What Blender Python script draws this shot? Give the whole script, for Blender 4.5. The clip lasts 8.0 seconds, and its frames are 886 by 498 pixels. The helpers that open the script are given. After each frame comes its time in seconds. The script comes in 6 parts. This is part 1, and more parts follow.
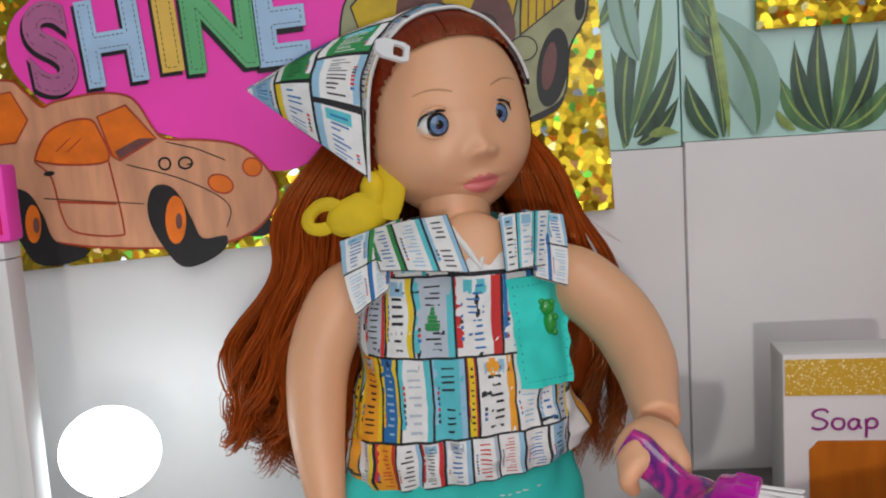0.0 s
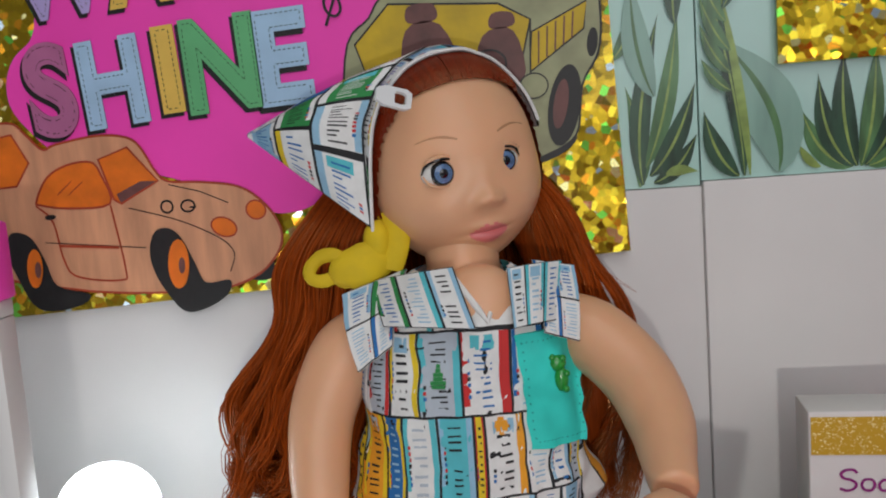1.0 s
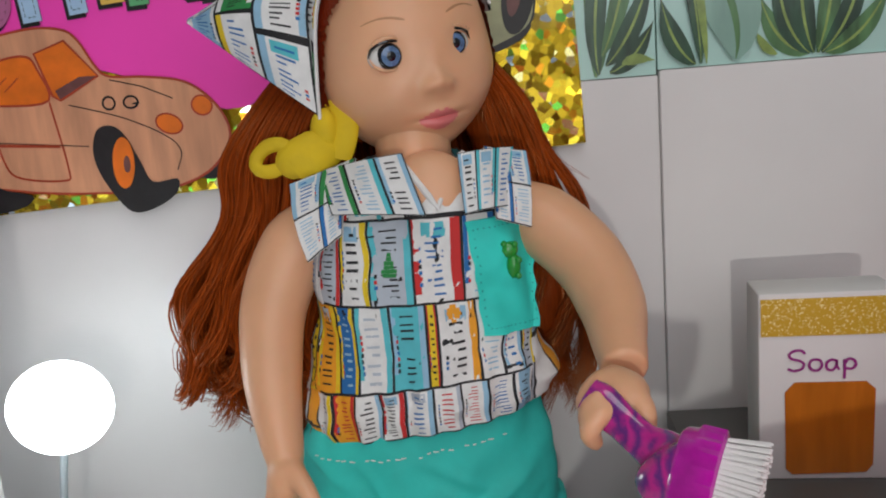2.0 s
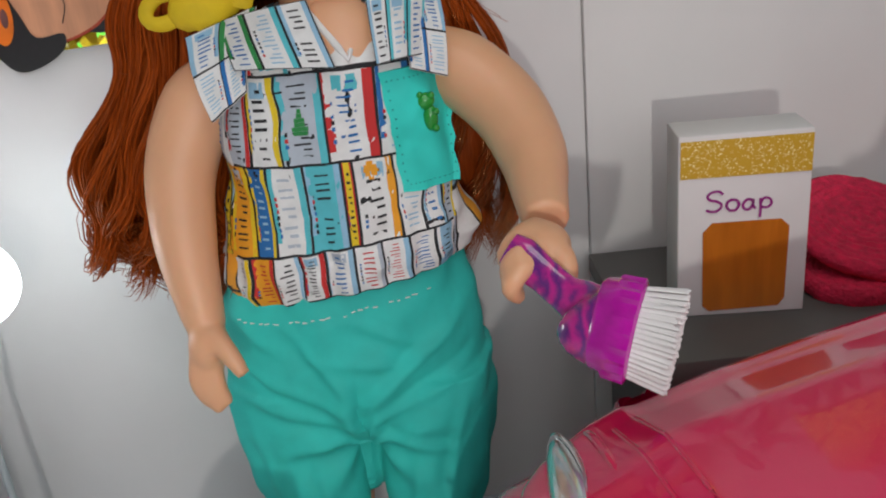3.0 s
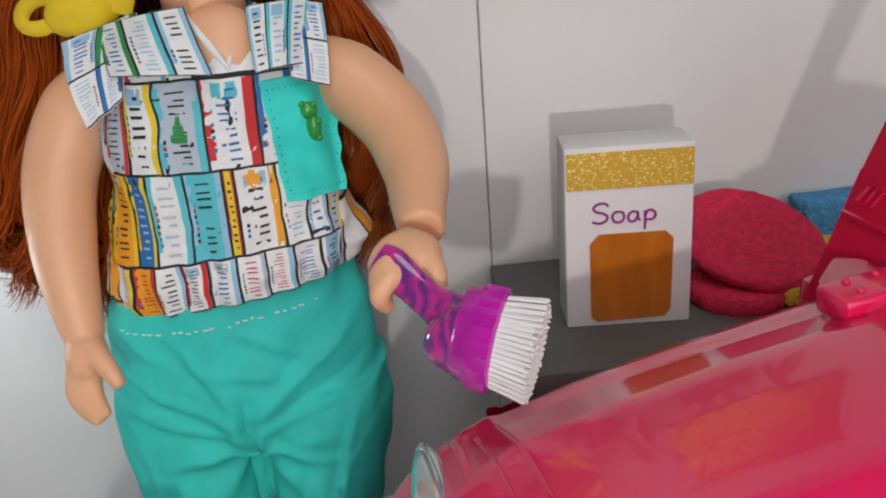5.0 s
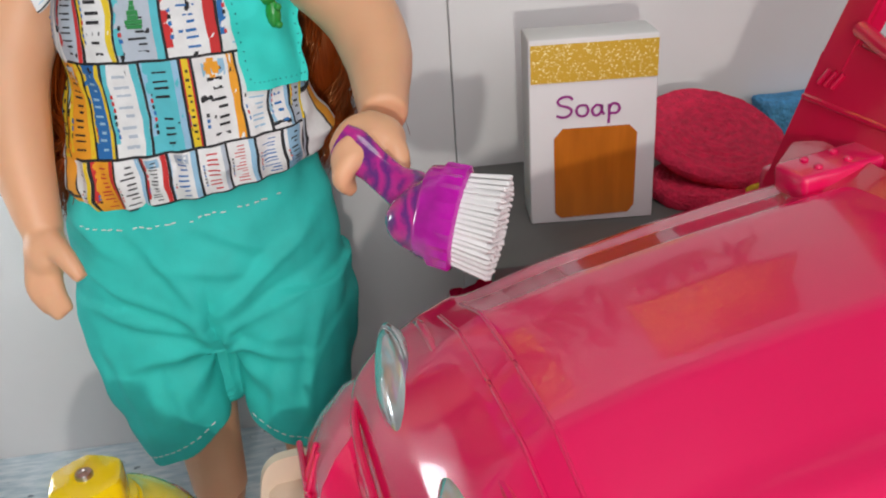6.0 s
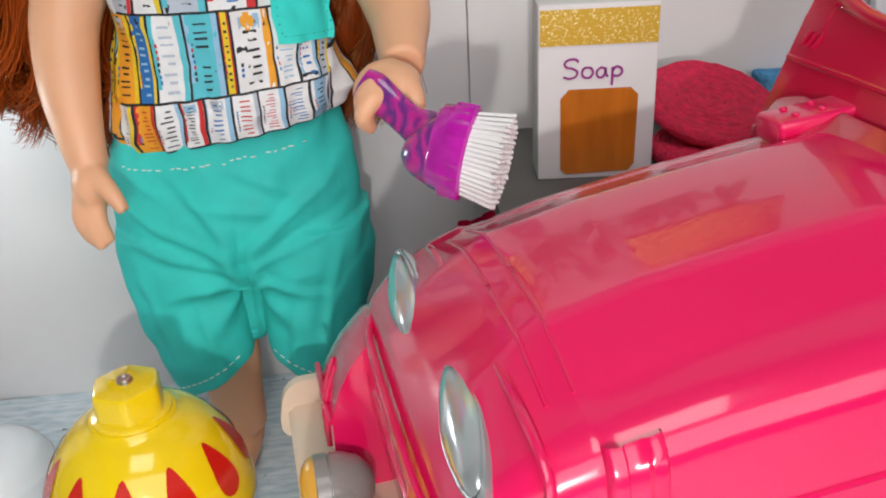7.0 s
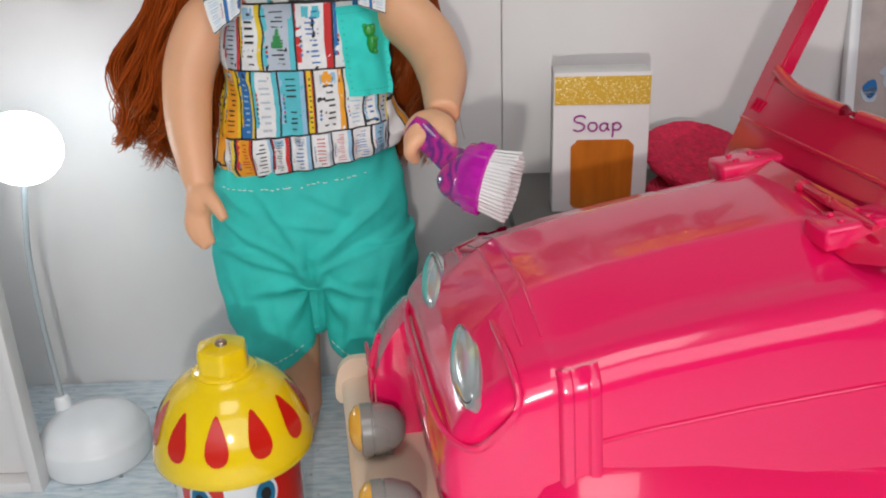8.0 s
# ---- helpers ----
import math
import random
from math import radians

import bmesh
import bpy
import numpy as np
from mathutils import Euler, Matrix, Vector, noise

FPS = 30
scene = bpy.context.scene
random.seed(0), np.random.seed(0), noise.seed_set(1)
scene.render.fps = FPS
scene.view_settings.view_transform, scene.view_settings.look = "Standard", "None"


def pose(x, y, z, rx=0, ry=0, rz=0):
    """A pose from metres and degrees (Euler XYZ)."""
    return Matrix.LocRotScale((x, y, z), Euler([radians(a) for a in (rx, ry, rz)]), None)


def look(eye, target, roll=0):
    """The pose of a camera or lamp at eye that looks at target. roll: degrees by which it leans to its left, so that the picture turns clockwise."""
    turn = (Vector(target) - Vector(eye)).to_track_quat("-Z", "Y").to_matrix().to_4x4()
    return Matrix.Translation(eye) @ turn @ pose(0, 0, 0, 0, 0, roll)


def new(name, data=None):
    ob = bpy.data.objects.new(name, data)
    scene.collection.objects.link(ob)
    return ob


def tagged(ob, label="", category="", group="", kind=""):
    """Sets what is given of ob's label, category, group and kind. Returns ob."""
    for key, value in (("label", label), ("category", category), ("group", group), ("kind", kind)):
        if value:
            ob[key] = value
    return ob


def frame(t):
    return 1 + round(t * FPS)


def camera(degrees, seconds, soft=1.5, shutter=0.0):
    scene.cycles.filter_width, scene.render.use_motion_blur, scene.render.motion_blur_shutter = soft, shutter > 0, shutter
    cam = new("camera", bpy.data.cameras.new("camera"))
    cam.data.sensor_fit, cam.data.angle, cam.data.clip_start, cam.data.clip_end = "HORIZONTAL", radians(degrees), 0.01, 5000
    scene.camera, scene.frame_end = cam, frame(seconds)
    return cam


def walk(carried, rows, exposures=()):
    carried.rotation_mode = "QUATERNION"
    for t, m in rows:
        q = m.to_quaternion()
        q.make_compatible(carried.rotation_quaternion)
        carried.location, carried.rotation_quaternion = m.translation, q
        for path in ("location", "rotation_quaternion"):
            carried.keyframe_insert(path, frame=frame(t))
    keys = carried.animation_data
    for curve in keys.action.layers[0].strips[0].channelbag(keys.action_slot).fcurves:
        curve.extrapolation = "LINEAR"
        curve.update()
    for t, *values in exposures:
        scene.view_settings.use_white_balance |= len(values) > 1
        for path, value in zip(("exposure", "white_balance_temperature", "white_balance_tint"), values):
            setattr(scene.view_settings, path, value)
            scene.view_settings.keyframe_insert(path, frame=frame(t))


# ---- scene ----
cam = camera(54.4, 8.0, 2.0)
PATH = [
    (0, (0.03, 0.017, 0.39), (-0.112, 1.996, 0.142), -3.6),
    (0.5, (0.035, 0.034, 0.411), (-0.152, 2.015, 0.212), -3.6),
    (1, (0.039, 0.038, 0.411), (-0.159, 2.014, 0.174), -4.2),
    (1.5, (0.04, 0.037, 0.408), (-0.158, 2.006, 0.113), -4.6),
    (2, (0.046, 0.043, 0.39), (-0.092, 1.997, -0.015), -4.7),
    (2.2, (0.049, 0.05, 0.376), (-0.042, 1.991, -0.096), -4.9),
    (3.3, (0.05, 0.057, 0.395), (0.056, 1.889, -0.409), -6.1),
    (3.5, (0.05, 0.057, 0.394), (0.059, 1.896, -0.393), -5.8),
    (4, (0.06, 0.061, 0.393), (0.114, 1.919, -0.347), -4.5),
    (4.2, (0.067, 0.062, 0.389), (0.147, 1.921, -0.343), -4.3),
    (5.3, (0.082, 0.052, 0.386), (0.208, 1.894, -0.381), -4.4),
    (5.5, (0.081, 0.051, 0.379), (0.228, 1.877, -0.424), -4.2),
    (6, (0.081, 0.047, 0.368), (0.249, 1.833, -0.516), -4.0),
    (6.5, (0.081, 0.041, 0.36), (0.256, 1.81, -0.557), -3.7),
    (7, (0.079, 0.005, 0.359), (0.207, 1.794, -0.525), -3.0),
    (7.5, (0.081, -0.059, 0.366), (0.162, 1.75, -0.482), -2.6),
    (8, (0.087, -0.109, 0.381), (0.098, 1.743, -0.375), -2.0),
]
EXPOSURES = [(0.0, 0.12), (0.6, -0.02), (1.0, -0.05), (2.2, 0.0), (4.2, 0.2), (5.5, 0.42), (7.0, 0.62), (8.0, 0.40)]
walk(cam, [(t, look(eye, target, roll)) for t, eye, target, roll in PATH], EXPOSURES)
import itertools
from mathutils.geometry import tessellate_polygon

# ---- light ----
world = bpy.data.worlds.new("room_world")
scene.world = world
world.use_nodes = True
world.node_tree.nodes["Background"].inputs[0].default_value = (0.9, 0.95, 1.0, 1)
world.node_tree.nodes["Background"].inputs[1].default_value = 0.03


def area_lamp(name, eye, target, size, watts, colour):
    data = bpy.data.lights.new(name, "AREA")
    data.shape, data.size, data.size_y, data.energy, data.color = "RECTANGLE", size[0], size[1], watts, colour
    ob = new(name, data)
    ob.matrix_world = look(eye, target)
    return ob


# daylight through the room's window, an added overhead fill, the torch beside the lens
area_lamp("window_light", (0.50, -1.75, 1.20), (0.05, 0.4, 0.25), (2.2, 1.5), 15.5, (0.94, 0.95, 0.985))
# soft fill added above the set, no fitting there
area_lamp("overhead_fill", (0.15, -0.45, 1.75), (0.1, 0.3, 0.2), (0.80, 0.80), 5, (1.0, 0.97, 0.94))
torch = bpy.data.lights.new("torch", "POINT")
torch.energy, torch.shadow_soft_size, torch.color = 3.7, 0.010, (1.0, 0.97, 0.92)
new("torch", torch).location = (0.06, -0.27, 0.325)


# ---- materials ----
def nodes_of(name):
    m = bpy.data.materials.new(name)
    m.use_nodes = True
    return m, m.node_tree.nodes, m.node_tree.links, m.node_tree.nodes["Principled BSDF"]


def surface(name, colour, rough=0.5, metal=0.0, coat=0.0, vary=0.12, scale=40.0, bump=0.15, grain=400.0, depth=0.0004,
            sub=0.0, stretch=(1, 1, 1), glow=0.0, gloss=0.10):
    """Colour mottled at one scale, fine grain in the relief at another."""
    m, n, l, b = nodes_of(name)
    co, mp = n.new("ShaderNodeTexCoord"), n.new("ShaderNodeMapping")
    mp.inputs["Scale"].default_value = stretch
    l.new(co.outputs["Object"], mp.inputs[0])
    big, fine = n.new("ShaderNodeTexNoise"), n.new("ShaderNodeTexNoise")
    big.inputs["Scale"].default_value, fine.inputs["Scale"].default_value = scale, grain
    big.inputs["Detail"].default_value = 5
    for t in (big, fine):
        l.new(mp.outputs[0], t.inputs["Vector"])
    ramp = n.new("ShaderNodeValToRGB")
    ramp.color_ramp.elements[0].position, ramp.color_ramp.elements[1].position = 0.3, 0.7
    ramp.color_ramp.elements[0].color = (*[c * (1 - vary) for c in colour], 1)
    ramp.color_ramp.elements[1].color = (*[min(1, c * (1 + vary * 0.6)) for c in colour], 1)
    l.new(big.outputs["Fac"], ramp.inputs[0])
    l.new(ramp.outputs[0], b.inputs["Base Color"])
    bp = n.new("ShaderNodeBump")
    bp.inputs["Strength"].default_value, bp.inputs["Distance"].default_value = bump, depth
    l.new(fine.outputs["Fac"], bp.inputs["Height"])
    l.new(bp.outputs[0], b.inputs["Normal"])
    rr = n.new("ShaderNodeMapRange")
    rr.inputs["To Min"].default_value, rr.inputs["To Max"].default_value = rough * 0.85, min(1, rough * 1.15)
    l.new(big.outputs["Fac"], rr.inputs["Value"])
    l.new(rr.outputs[0], b.inputs["Roughness"])
    b.inputs["Metallic"].default_value = metal
    b.inputs["Coat Weight"].default_value = coat
    b.inputs["Coat Roughness"].default_value = gloss
    if sub:
        b.inputs["Subsurface Weight"].default_value = sub
        b.inputs["Subsurface Radius"].default_value = (0.004, 0.0015, 0.0008)
        b.inputs["Subsurface Scale"].default_value = 1.0
    if glow:
        b.inputs["Emission Color"].default_value = (*colour, 1)
        b.inputs["Emission Strength"].default_value = glow
    return m


def foil(name):
    """Gold holographic foil: broken facets, their yellow, green and orange glints painted into the colour."""
    m, n, l, b = nodes_of(name)
    co, v = n.new("ShaderNodeTexCoord"), n.new("ShaderNodeTexVoronoi")
    v.inputs["Scale"].default_value = 240
    l.new(co.outputs["Object"], v.inputs["Vector"])
    sep, hue, pick = n.new("ShaderNodeSeparateColor"), n.new("ShaderNodeValToRGB"), n.new("ShaderNodeValToRGB")
    l.new(v.outputs["Color"], sep.inputs[0])
    hue.color_ramp.interpolation = "CONSTANT"
    e = hue.color_ramp.elements
    e[0].color, e[1].color, e[1].position = (0.50, 0.34, 0.012, 1), (0.62, 0.43, 0.02, 1), 0.45
    for p, c in ((0.74, (0.95, 0.75, 0.05, 1)), (0.82, (0.9, 0.4, 0.02, 1)), (0.86, (0.25, 0.85, 0.10, 1)), (0.93, (1, 0.93, 0.4, 1)), (0.98, (0.6, 0.75, 0.85, 1))):
        e.new(p).color = c
    l.new(sep.outputs[0], hue.inputs[0])
    l.new(hue.outputs[0], b.inputs["Base Color"])
    # each facet leans its own way
    geo, sub1, mul, add, nrm = (n.new("ShaderNodeNewGeometry"), n.new("ShaderNodeVectorMath"), n.new("ShaderNodeVectorMath"),
                                n.new("ShaderNodeVectorMath"), n.new("ShaderNodeVectorMath"))
    sub1.operation, mul.operation, nrm.operation = "SUBTRACT", "SCALE", "NORMALIZE"
    sub1.inputs[1].default_value = (0.5, 0.5, 0.5)
    mul.inputs["Scale"].default_value = 0.55
    l.new(v.outputs["Color"], sub1.inputs[0])
    l.new(sub1.outputs[0], mul.inputs[0])
    l.new(geo.outputs["Normal"], add.inputs[0])
    l.new(mul.outputs[0], add.inputs[1])
    l.new(add.outputs[0], nrm.inputs[0])
    l.new(nrm.outputs[0], b.inputs["Normal"])
    b.inputs["Metallic"].default_value = 0.8
    b.inputs["Roughness"].default_value = 0.25
    b.inputs["Coat Weight"].default_value = 0.5
    b.inputs["Coat Roughness"].default_value = 0.06
    return m


def glitter(name, colour):
    m, n, l, b = nodes_of(name)
    co, v = n.new("ShaderNodeTexCoord"), n.new("ShaderNodeTexVoronoi")
    v.inputs["Scale"].default_value = 1400
    l.new(co.outputs["Object"], v.inputs["Vector"])
    sep, ramp = n.new("ShaderNodeSeparateColor"), n.new("ShaderNodeValToRGB")
    l.new(v.outputs["Color"], sep.inputs[0])
    ramp.color_ramp.elements[0].color = (*[c * 0.7 for c in colour], 1)
    ramp.color_ramp.elements[1].color = (1, 0.9, 0.45, 1)
    ramp.color_ramp.elements[0].position, ramp.color_ramp.elements[1].position = 0.8, 0.97
    l.new(sep.outputs[0], ramp.inputs[0])
    l.new(ramp.outputs[0], b.inputs["Base Color"])
    b.inputs["Metallic"].default_value, b.inputs["Roughness"].default_value = 0.15, 0.35
    bp = n.new("ShaderNodeBump")
    bp.inputs["Strength"].default_value, bp.inputs["Distance"].default_value = 0.6, 0.0004
    l.new(sep.outputs[1], bp.inputs["Height"])
    l.new(bp.outputs[0], b.inputs["Normal"])
    return m


def hair_stuff(name, dark, light):
    """Copper hair: every lock its own shade, streaked along its length."""
    m, n, l, b = nodes_of(name)
    geo, co, no = n.new("ShaderNodeNewGeometry"), n.new("ShaderNodeTexCoord"), n.new("ShaderNodeTexNoise")
    mp = n.new("ShaderNodeMapping")
    mp.inputs["Scale"].default_value = (900, 900, 60)
    l.new(co.outputs["Object"], mp.inputs[0])
    l.new(mp.outputs[0], no.inputs["Vector"])
    no.inputs["Scale"].default_value = 1.0
    mix, add = n.new("ShaderNodeMix"), n.new("ShaderNodeMath")
    mix.data_type = "RGBA"
    add.operation = "MULTIPLY_ADD"
    add.inputs[1].default_value = 0.5
    l.new(geo.outputs["Random Per Island"], add.inputs[0])
    mu = n.new("ShaderNodeMath")
    mu.operation = "MULTIPLY"
    mu.inputs[1].default_value = 0.6
    l.new(no.outputs["Fac"], mu.inputs[0])
    l.new(mu.outputs[0], add.inputs[2])
    mix.inputs[6].default_value, mix.inputs[7].default_value = (*dark, 1), (*light, 1)
    l.new(add.outputs[0], mix.inputs[0])
    l.new(mix.outputs[2], b.inputs["Base Color"])
    b.inputs["Roughness"].default_value = 0.29
    b.inputs["Specular IOR Level"].default_value = 0.6
    b.inputs["Specular Tint"].default_value = (1.0, 0.62, 0.3, 1)
    bp = n.new("ShaderNodeBump")
    bp.inputs["Strength"].default_value, bp.inputs["Distance"].default_value = 0.7, 0.0006
    l.new(no.outputs["Fac"], bp.inputs["Height"])
    l.new(bp.outputs[0], b.inputs["Normal"])
    return m


def swirl(name, a, c, rough=0.15):
    m, n, l, b = nodes_of(name)
    co, w, ramp = n.new("ShaderNodeTexCoord"), n.new("ShaderNodeTexWave"), n.new("ShaderNodeValToRGB")
    w.inputs["Scale"].default_value, w.inputs["Distortion"].default_value, w.inputs["Detail"].default_value = 38, 14, 4
    w.inputs["Detail Scale"].default_value = 1.5
    l.new(co.outputs["Object"], w.inputs["Vector"])
    ramp.color_ramp.elements[0].color, ramp.color_ramp.elements[1].color = (*a, 1), (*c, 1)
    l.new(w.outputs["Fac"], ramp.inputs[0])
    l.new(ramp.outputs[0], b.inputs["Base Color"])
    b.inputs["Roughness"].default_value = rough
    b.inputs["Coat Weight"].default_value = 0.8
    return m


def floor_stuff(name):
    """Pale blue-grey weathered planks, printed and worn."""
    m, n, l, b = nodes_of(name)
    co, mp = n.new("ShaderNodeTexCoord"), n.new("ShaderNodeMapping")
    l.new(co.outputs["Object"], mp.inputs[0])
    mp.inputs["Scale"].default_value = (60, 260, 60)
    no, sp = n.new("ShaderNodeTexNoise"), n.new("ShaderNodeTexNoise")
    no.inputs["Scale"].default_value, sp.inputs["Scale"].default_value = 1, 130
    no.inputs["Detail"].default_value = 6
    l.new(mp.outputs[0], no.inputs["Vector"])
    l.new(co.outputs["Object"], sp.inputs["Vector"])
    r1, r2, mix = n.new("ShaderNodeValToRGB"), n.new("ShaderNodeValToRGB"), n.new("ShaderNodeMix")
    r1.color_ramp.elements[0].color, r1.color_ramp.elements[1].color = (0.44, 0.55, 0.62, 1), (0.70, 0.76, 0.80, 1)
    r1.color_ramp.elements[0].position, r1.color_ramp.elements[1].position = 0.35, 0.62
    r2.color_ramp.elements[0].position, r2.color_ramp.elements[1].position = 0.68, 0.75
    mix.data_type = "RGBA"
    mix.inputs[7].default_value = (0.16, 0.2, 0.24, 1)
    l.new(no.outputs["Fac"], r1.inputs[0])
    l.new(sp.outputs["Fac"], r2.inputs[0])
    l.new(r2.outputs[0], mix.inputs[0])
    l.new(r1.outputs[0], mix.inputs[6])
    l.new(mix.outputs[2], b.inputs["Base Color"])
    b.inputs["Roughness"].default_value = 0.35
    return m


M = dict(
    board=surface("white_board", (0.73, 0.71, 0.705), 0.42, vary=0.04, scale=14, bump=0.08, grain=700),
    room=surface("unseen_room_paint", (0.45, 0.45, 0.45), 0.7, vary=0.06, scale=4),
    wood_room=surface("unseen_room_floor", (0.30, 0.22, 0.15), 0.5, vary=0.3, scale=6, stretch=(1, 8, 1)),
    floor=floor_stuff("weathered_planks"),
    aqua=surface("aqua_paper", (0.47, 0.72, 0.66), 0.22, coat=0.4, vary=0.08, scale=9, bump=0.05),
    leaf_dark=surface("leaf_dark", (0.025, 0.075, 0.040), 0.25, coat=0.4, vary=0.7, scale=120, stretch=(1, 1, 0.2)),
    leaf_mid=surface("leaf_mid", (0.085, 0.20, 0.075), 0.25, coat=0.4, vary=0.6, scale=120, stretch=(1, 1, 0.2)),
    leaf_light=surface("leaf_light", (0.28, 0.40, 0.10), 0.25, coat=0.4, vary=0.3, scale=120),
    leaf_pale=surface("leaf_pale", (0.25, 0.43, 0.36), 0.25, coat=0.4, vary=0.15, scale=90, stretch=(1, 1, 0.2)),
    foil=foil("gold_foil"),
    glit=glitter("gold_glitter", (1.0, 0.62, 0.05)),
    pinkpaper=surface("pink_paper", (0.97, 0.060, 0.50), 0.55, vary=0.05, scale=20, bump=0.05),
    black=surface("black_marker", (0.012, 0.011, 0.012), 0.5, vary=0.3, scale=200),
    orange_p=surface("orange_pencil", (0.66, 0.31, 0.17), 0.6, vary=0.22, scale=60, stretch=(2, 1, 0.3)),
    orange_d=surface("orange_window", (0.80, 0.17, 0.006), 0.5, vary=0.22, scale=60),
    redline=surface("red_marker", (0.42, 0.05, 0.015), 0.5, vary=0.2),
    maroon=surface("maroon_marker", (0.16, 0.06, 0.055), 0.5, vary=0.3, scale=90),
    khaki=surface("khaki_pencil", (0.36, 0.37, 0.21), 0.5, vary=0.2, scale=60),
    yellow_w=surface("yellow_window", (0.62, 0.42, 0.01), 0.5, vary=0.2, scale=60),
    l_pink=surface("letter_mauve", (0.46, 0.14, 0.30), 0.5, vary=0.1),
    l_blue=surface("letter_blue", (0.40, 0.60, 0.82), 0.5, vary=0.1),
    l_yel=surface("letter_yellow", (0.80, 0.52, 0.10), 0.5, vary=0.1),
    l_green=surface("letter_green", (0.13, 0.47, 0.20), 0.5, vary=0.1),
    l_lav=surface("letter_lavender", (0.47, 0.38, 0.72), 0.5, vary=0.1),
    skin=surface("doll_vinyl", (0.80, 0.43, 0.25), 0.42, vary=0.06, scale=25, bump=0.05, sub=0.15),
    lips=surface("doll_lips", (0.74, 0.20, 0.20), 0.35, vary=0.08),
    brow=surface("doll_brow", (0.50, 0.24, 0.12), 0.5),
    eyewhite=surface("eye_white", (0.80, 0.78, 0.76), 0.08, coat=1.0, vary=0.02),
    iris=surface("eye_blue", (0.11, 0.20, 0.38), 0.06, coat=1.0, vary=0.5, scale=900),
    pupil=surface("eye_black", (0.004, 0.004, 0.006), 0.05, coat=1.0),
    # auburn roots, with the crown's shade put into the colour too
    hair_dark=hair_stuff("auburn_hair_shaded", (0.035, 0.003, 0.002), (0.27, 0.026, 0.006)),
    hair=hair_stuff("copper_hair", (0.040, 0.005, 0.002), (0.48, 0.080, 0.008)),
    teal=surface("teal_cotton", (0.030, 0.57, 0.51), 0.75, vary=0.10, scale=60, bump=0.5, grain=1500, depth=0.0003),
    teal_l=surface("teal_pocket", (0.035, 0.70, 0.62), 0.75, vary=0.10, scale=60, bump=0.5, grain=1500, depth=0.0003),
    thread=surface("white_thread", (0.75, 0.78, 0.76), 0.8),
    thread_d=surface("teal_thread", (0.0, 0.13, 0.12), 0.8),
    yellowcloth=surface("yellow_cloth", (0.72, 0.50, 0.008), 0.75, vary=0.12, scale=80, bump=0.5, grain=1400),
    pink=surface("hot_pink_plastic", (0.80, 0.006, 0.105), 0.18, coat=0.7, vary=0.03, scale=8, bump=0.05, grain=45, depth=0.0006, gloss=0.03),
    red=surface("dark_pink_plastic", (0.66, 0.006, 0.06), 0.18, coat=0.8, gloss=0.04, vary=0.03, scale=8, bump=0.03, grain=60),
    cream=surface("cream_plastic", (0.78, 0.62, 0.48), 0.3, vary=0.04),
    grey=surface("grey_plastic", (0.25, 0.235, 0.22), 0.28, coat=0.3, vary=0.08),
    silver=surface("silvered_bowl", (0.62, 0.66, 0.67), 0.16, metal=0.7, vary=0.05, bump=0.02),
    chrome=surface("chrome_plastic", (0.82, 0.86, 0.88), 0.20, metal=0.75, vary=0.05, bump=0.02),
    amber=surface("amber_plastic", (0.75, 0.38, 0.05), 0.2, coat=0.5),
    yellow=surface("yellow_plastic", (0.90, 0.63, 0.004), 0.14, coat=0.6, vary=0.03, bump=0.03, grain=80),
    tred=surface("red_plastic", (0.62, 0.015, 0.006), 0.18, coat=0.5, vary=0.04),
    white=surface("white_plastic", (0.78, 0.80, 0.82), 0.22, coat=0.3, vary=0.03),
    toyblue=surface("blue_print", (0.01, 0.16, 0.32), 0.3, vary=0.3),
    steel=surface("steel", (0.55, 0.54, 0.52), 0.3, metal=1.0),
    lampglow=surface("lamp_diffuser", (0.86, 0.96, 1.0), 0.4, vary=0.0, glow=9.0),
    neck=surface("grey_gooseneck", (0.36, 0.40, 0.42), 0.4, vary=0.05),
    card=surface("white_card", (0.76, 0.74, 0.74), 0.6, vary=0.03, scale=30),
    labelb=surface("brown_label", (0.52, 0.15, 0.012), 0.22, coat=0.5, vary=0.16, scale=60, stretch=(3, 1, 0.4)),
    ink=surface("purple_ink", (0.30, 0.015, 0.22), 0.5, vary=0.15),
    ledge=surface("grey_ledge", (0.11, 0.105, 0.10), 0.5, vary=0.12, scale=30),
    terry=surface("pink_terry", (0.68, 0.018, 0.075), 0.9, vary=0.25, scale=220, bump=1.0, grain=520, depth=0.002),
    sponge_b=surface("blue_sponge", (0.08, 0.32, 0.60), 0.9, vary=0.3, scale=300, bump=1.0, grain=420, depth=0.003),
    sponge_y=surface("yellow_sponge", (0.72, 0.52, 0.03), 0.9, vary=0.2, scale=300, bump=1.0, grain=420, depth=0.002),
    magenta=surface("magenta_plastic", (0.52, 0.005, 0.38), 0.1, coat=0.9, vary=0.2, scale=160),
    swirl=swirl("purple_swirl", (0.13, 0.02, 0.20), (0.52, 0.02, 0.26)),
    bristle=surface("white_bristles", (0.82, 0.80, 0.80), 0.6, vary=0.05),
    clipgreen=surface("green_plastic", (0.02, 0.30, 0.04), 0.25, coat=0.4),
)


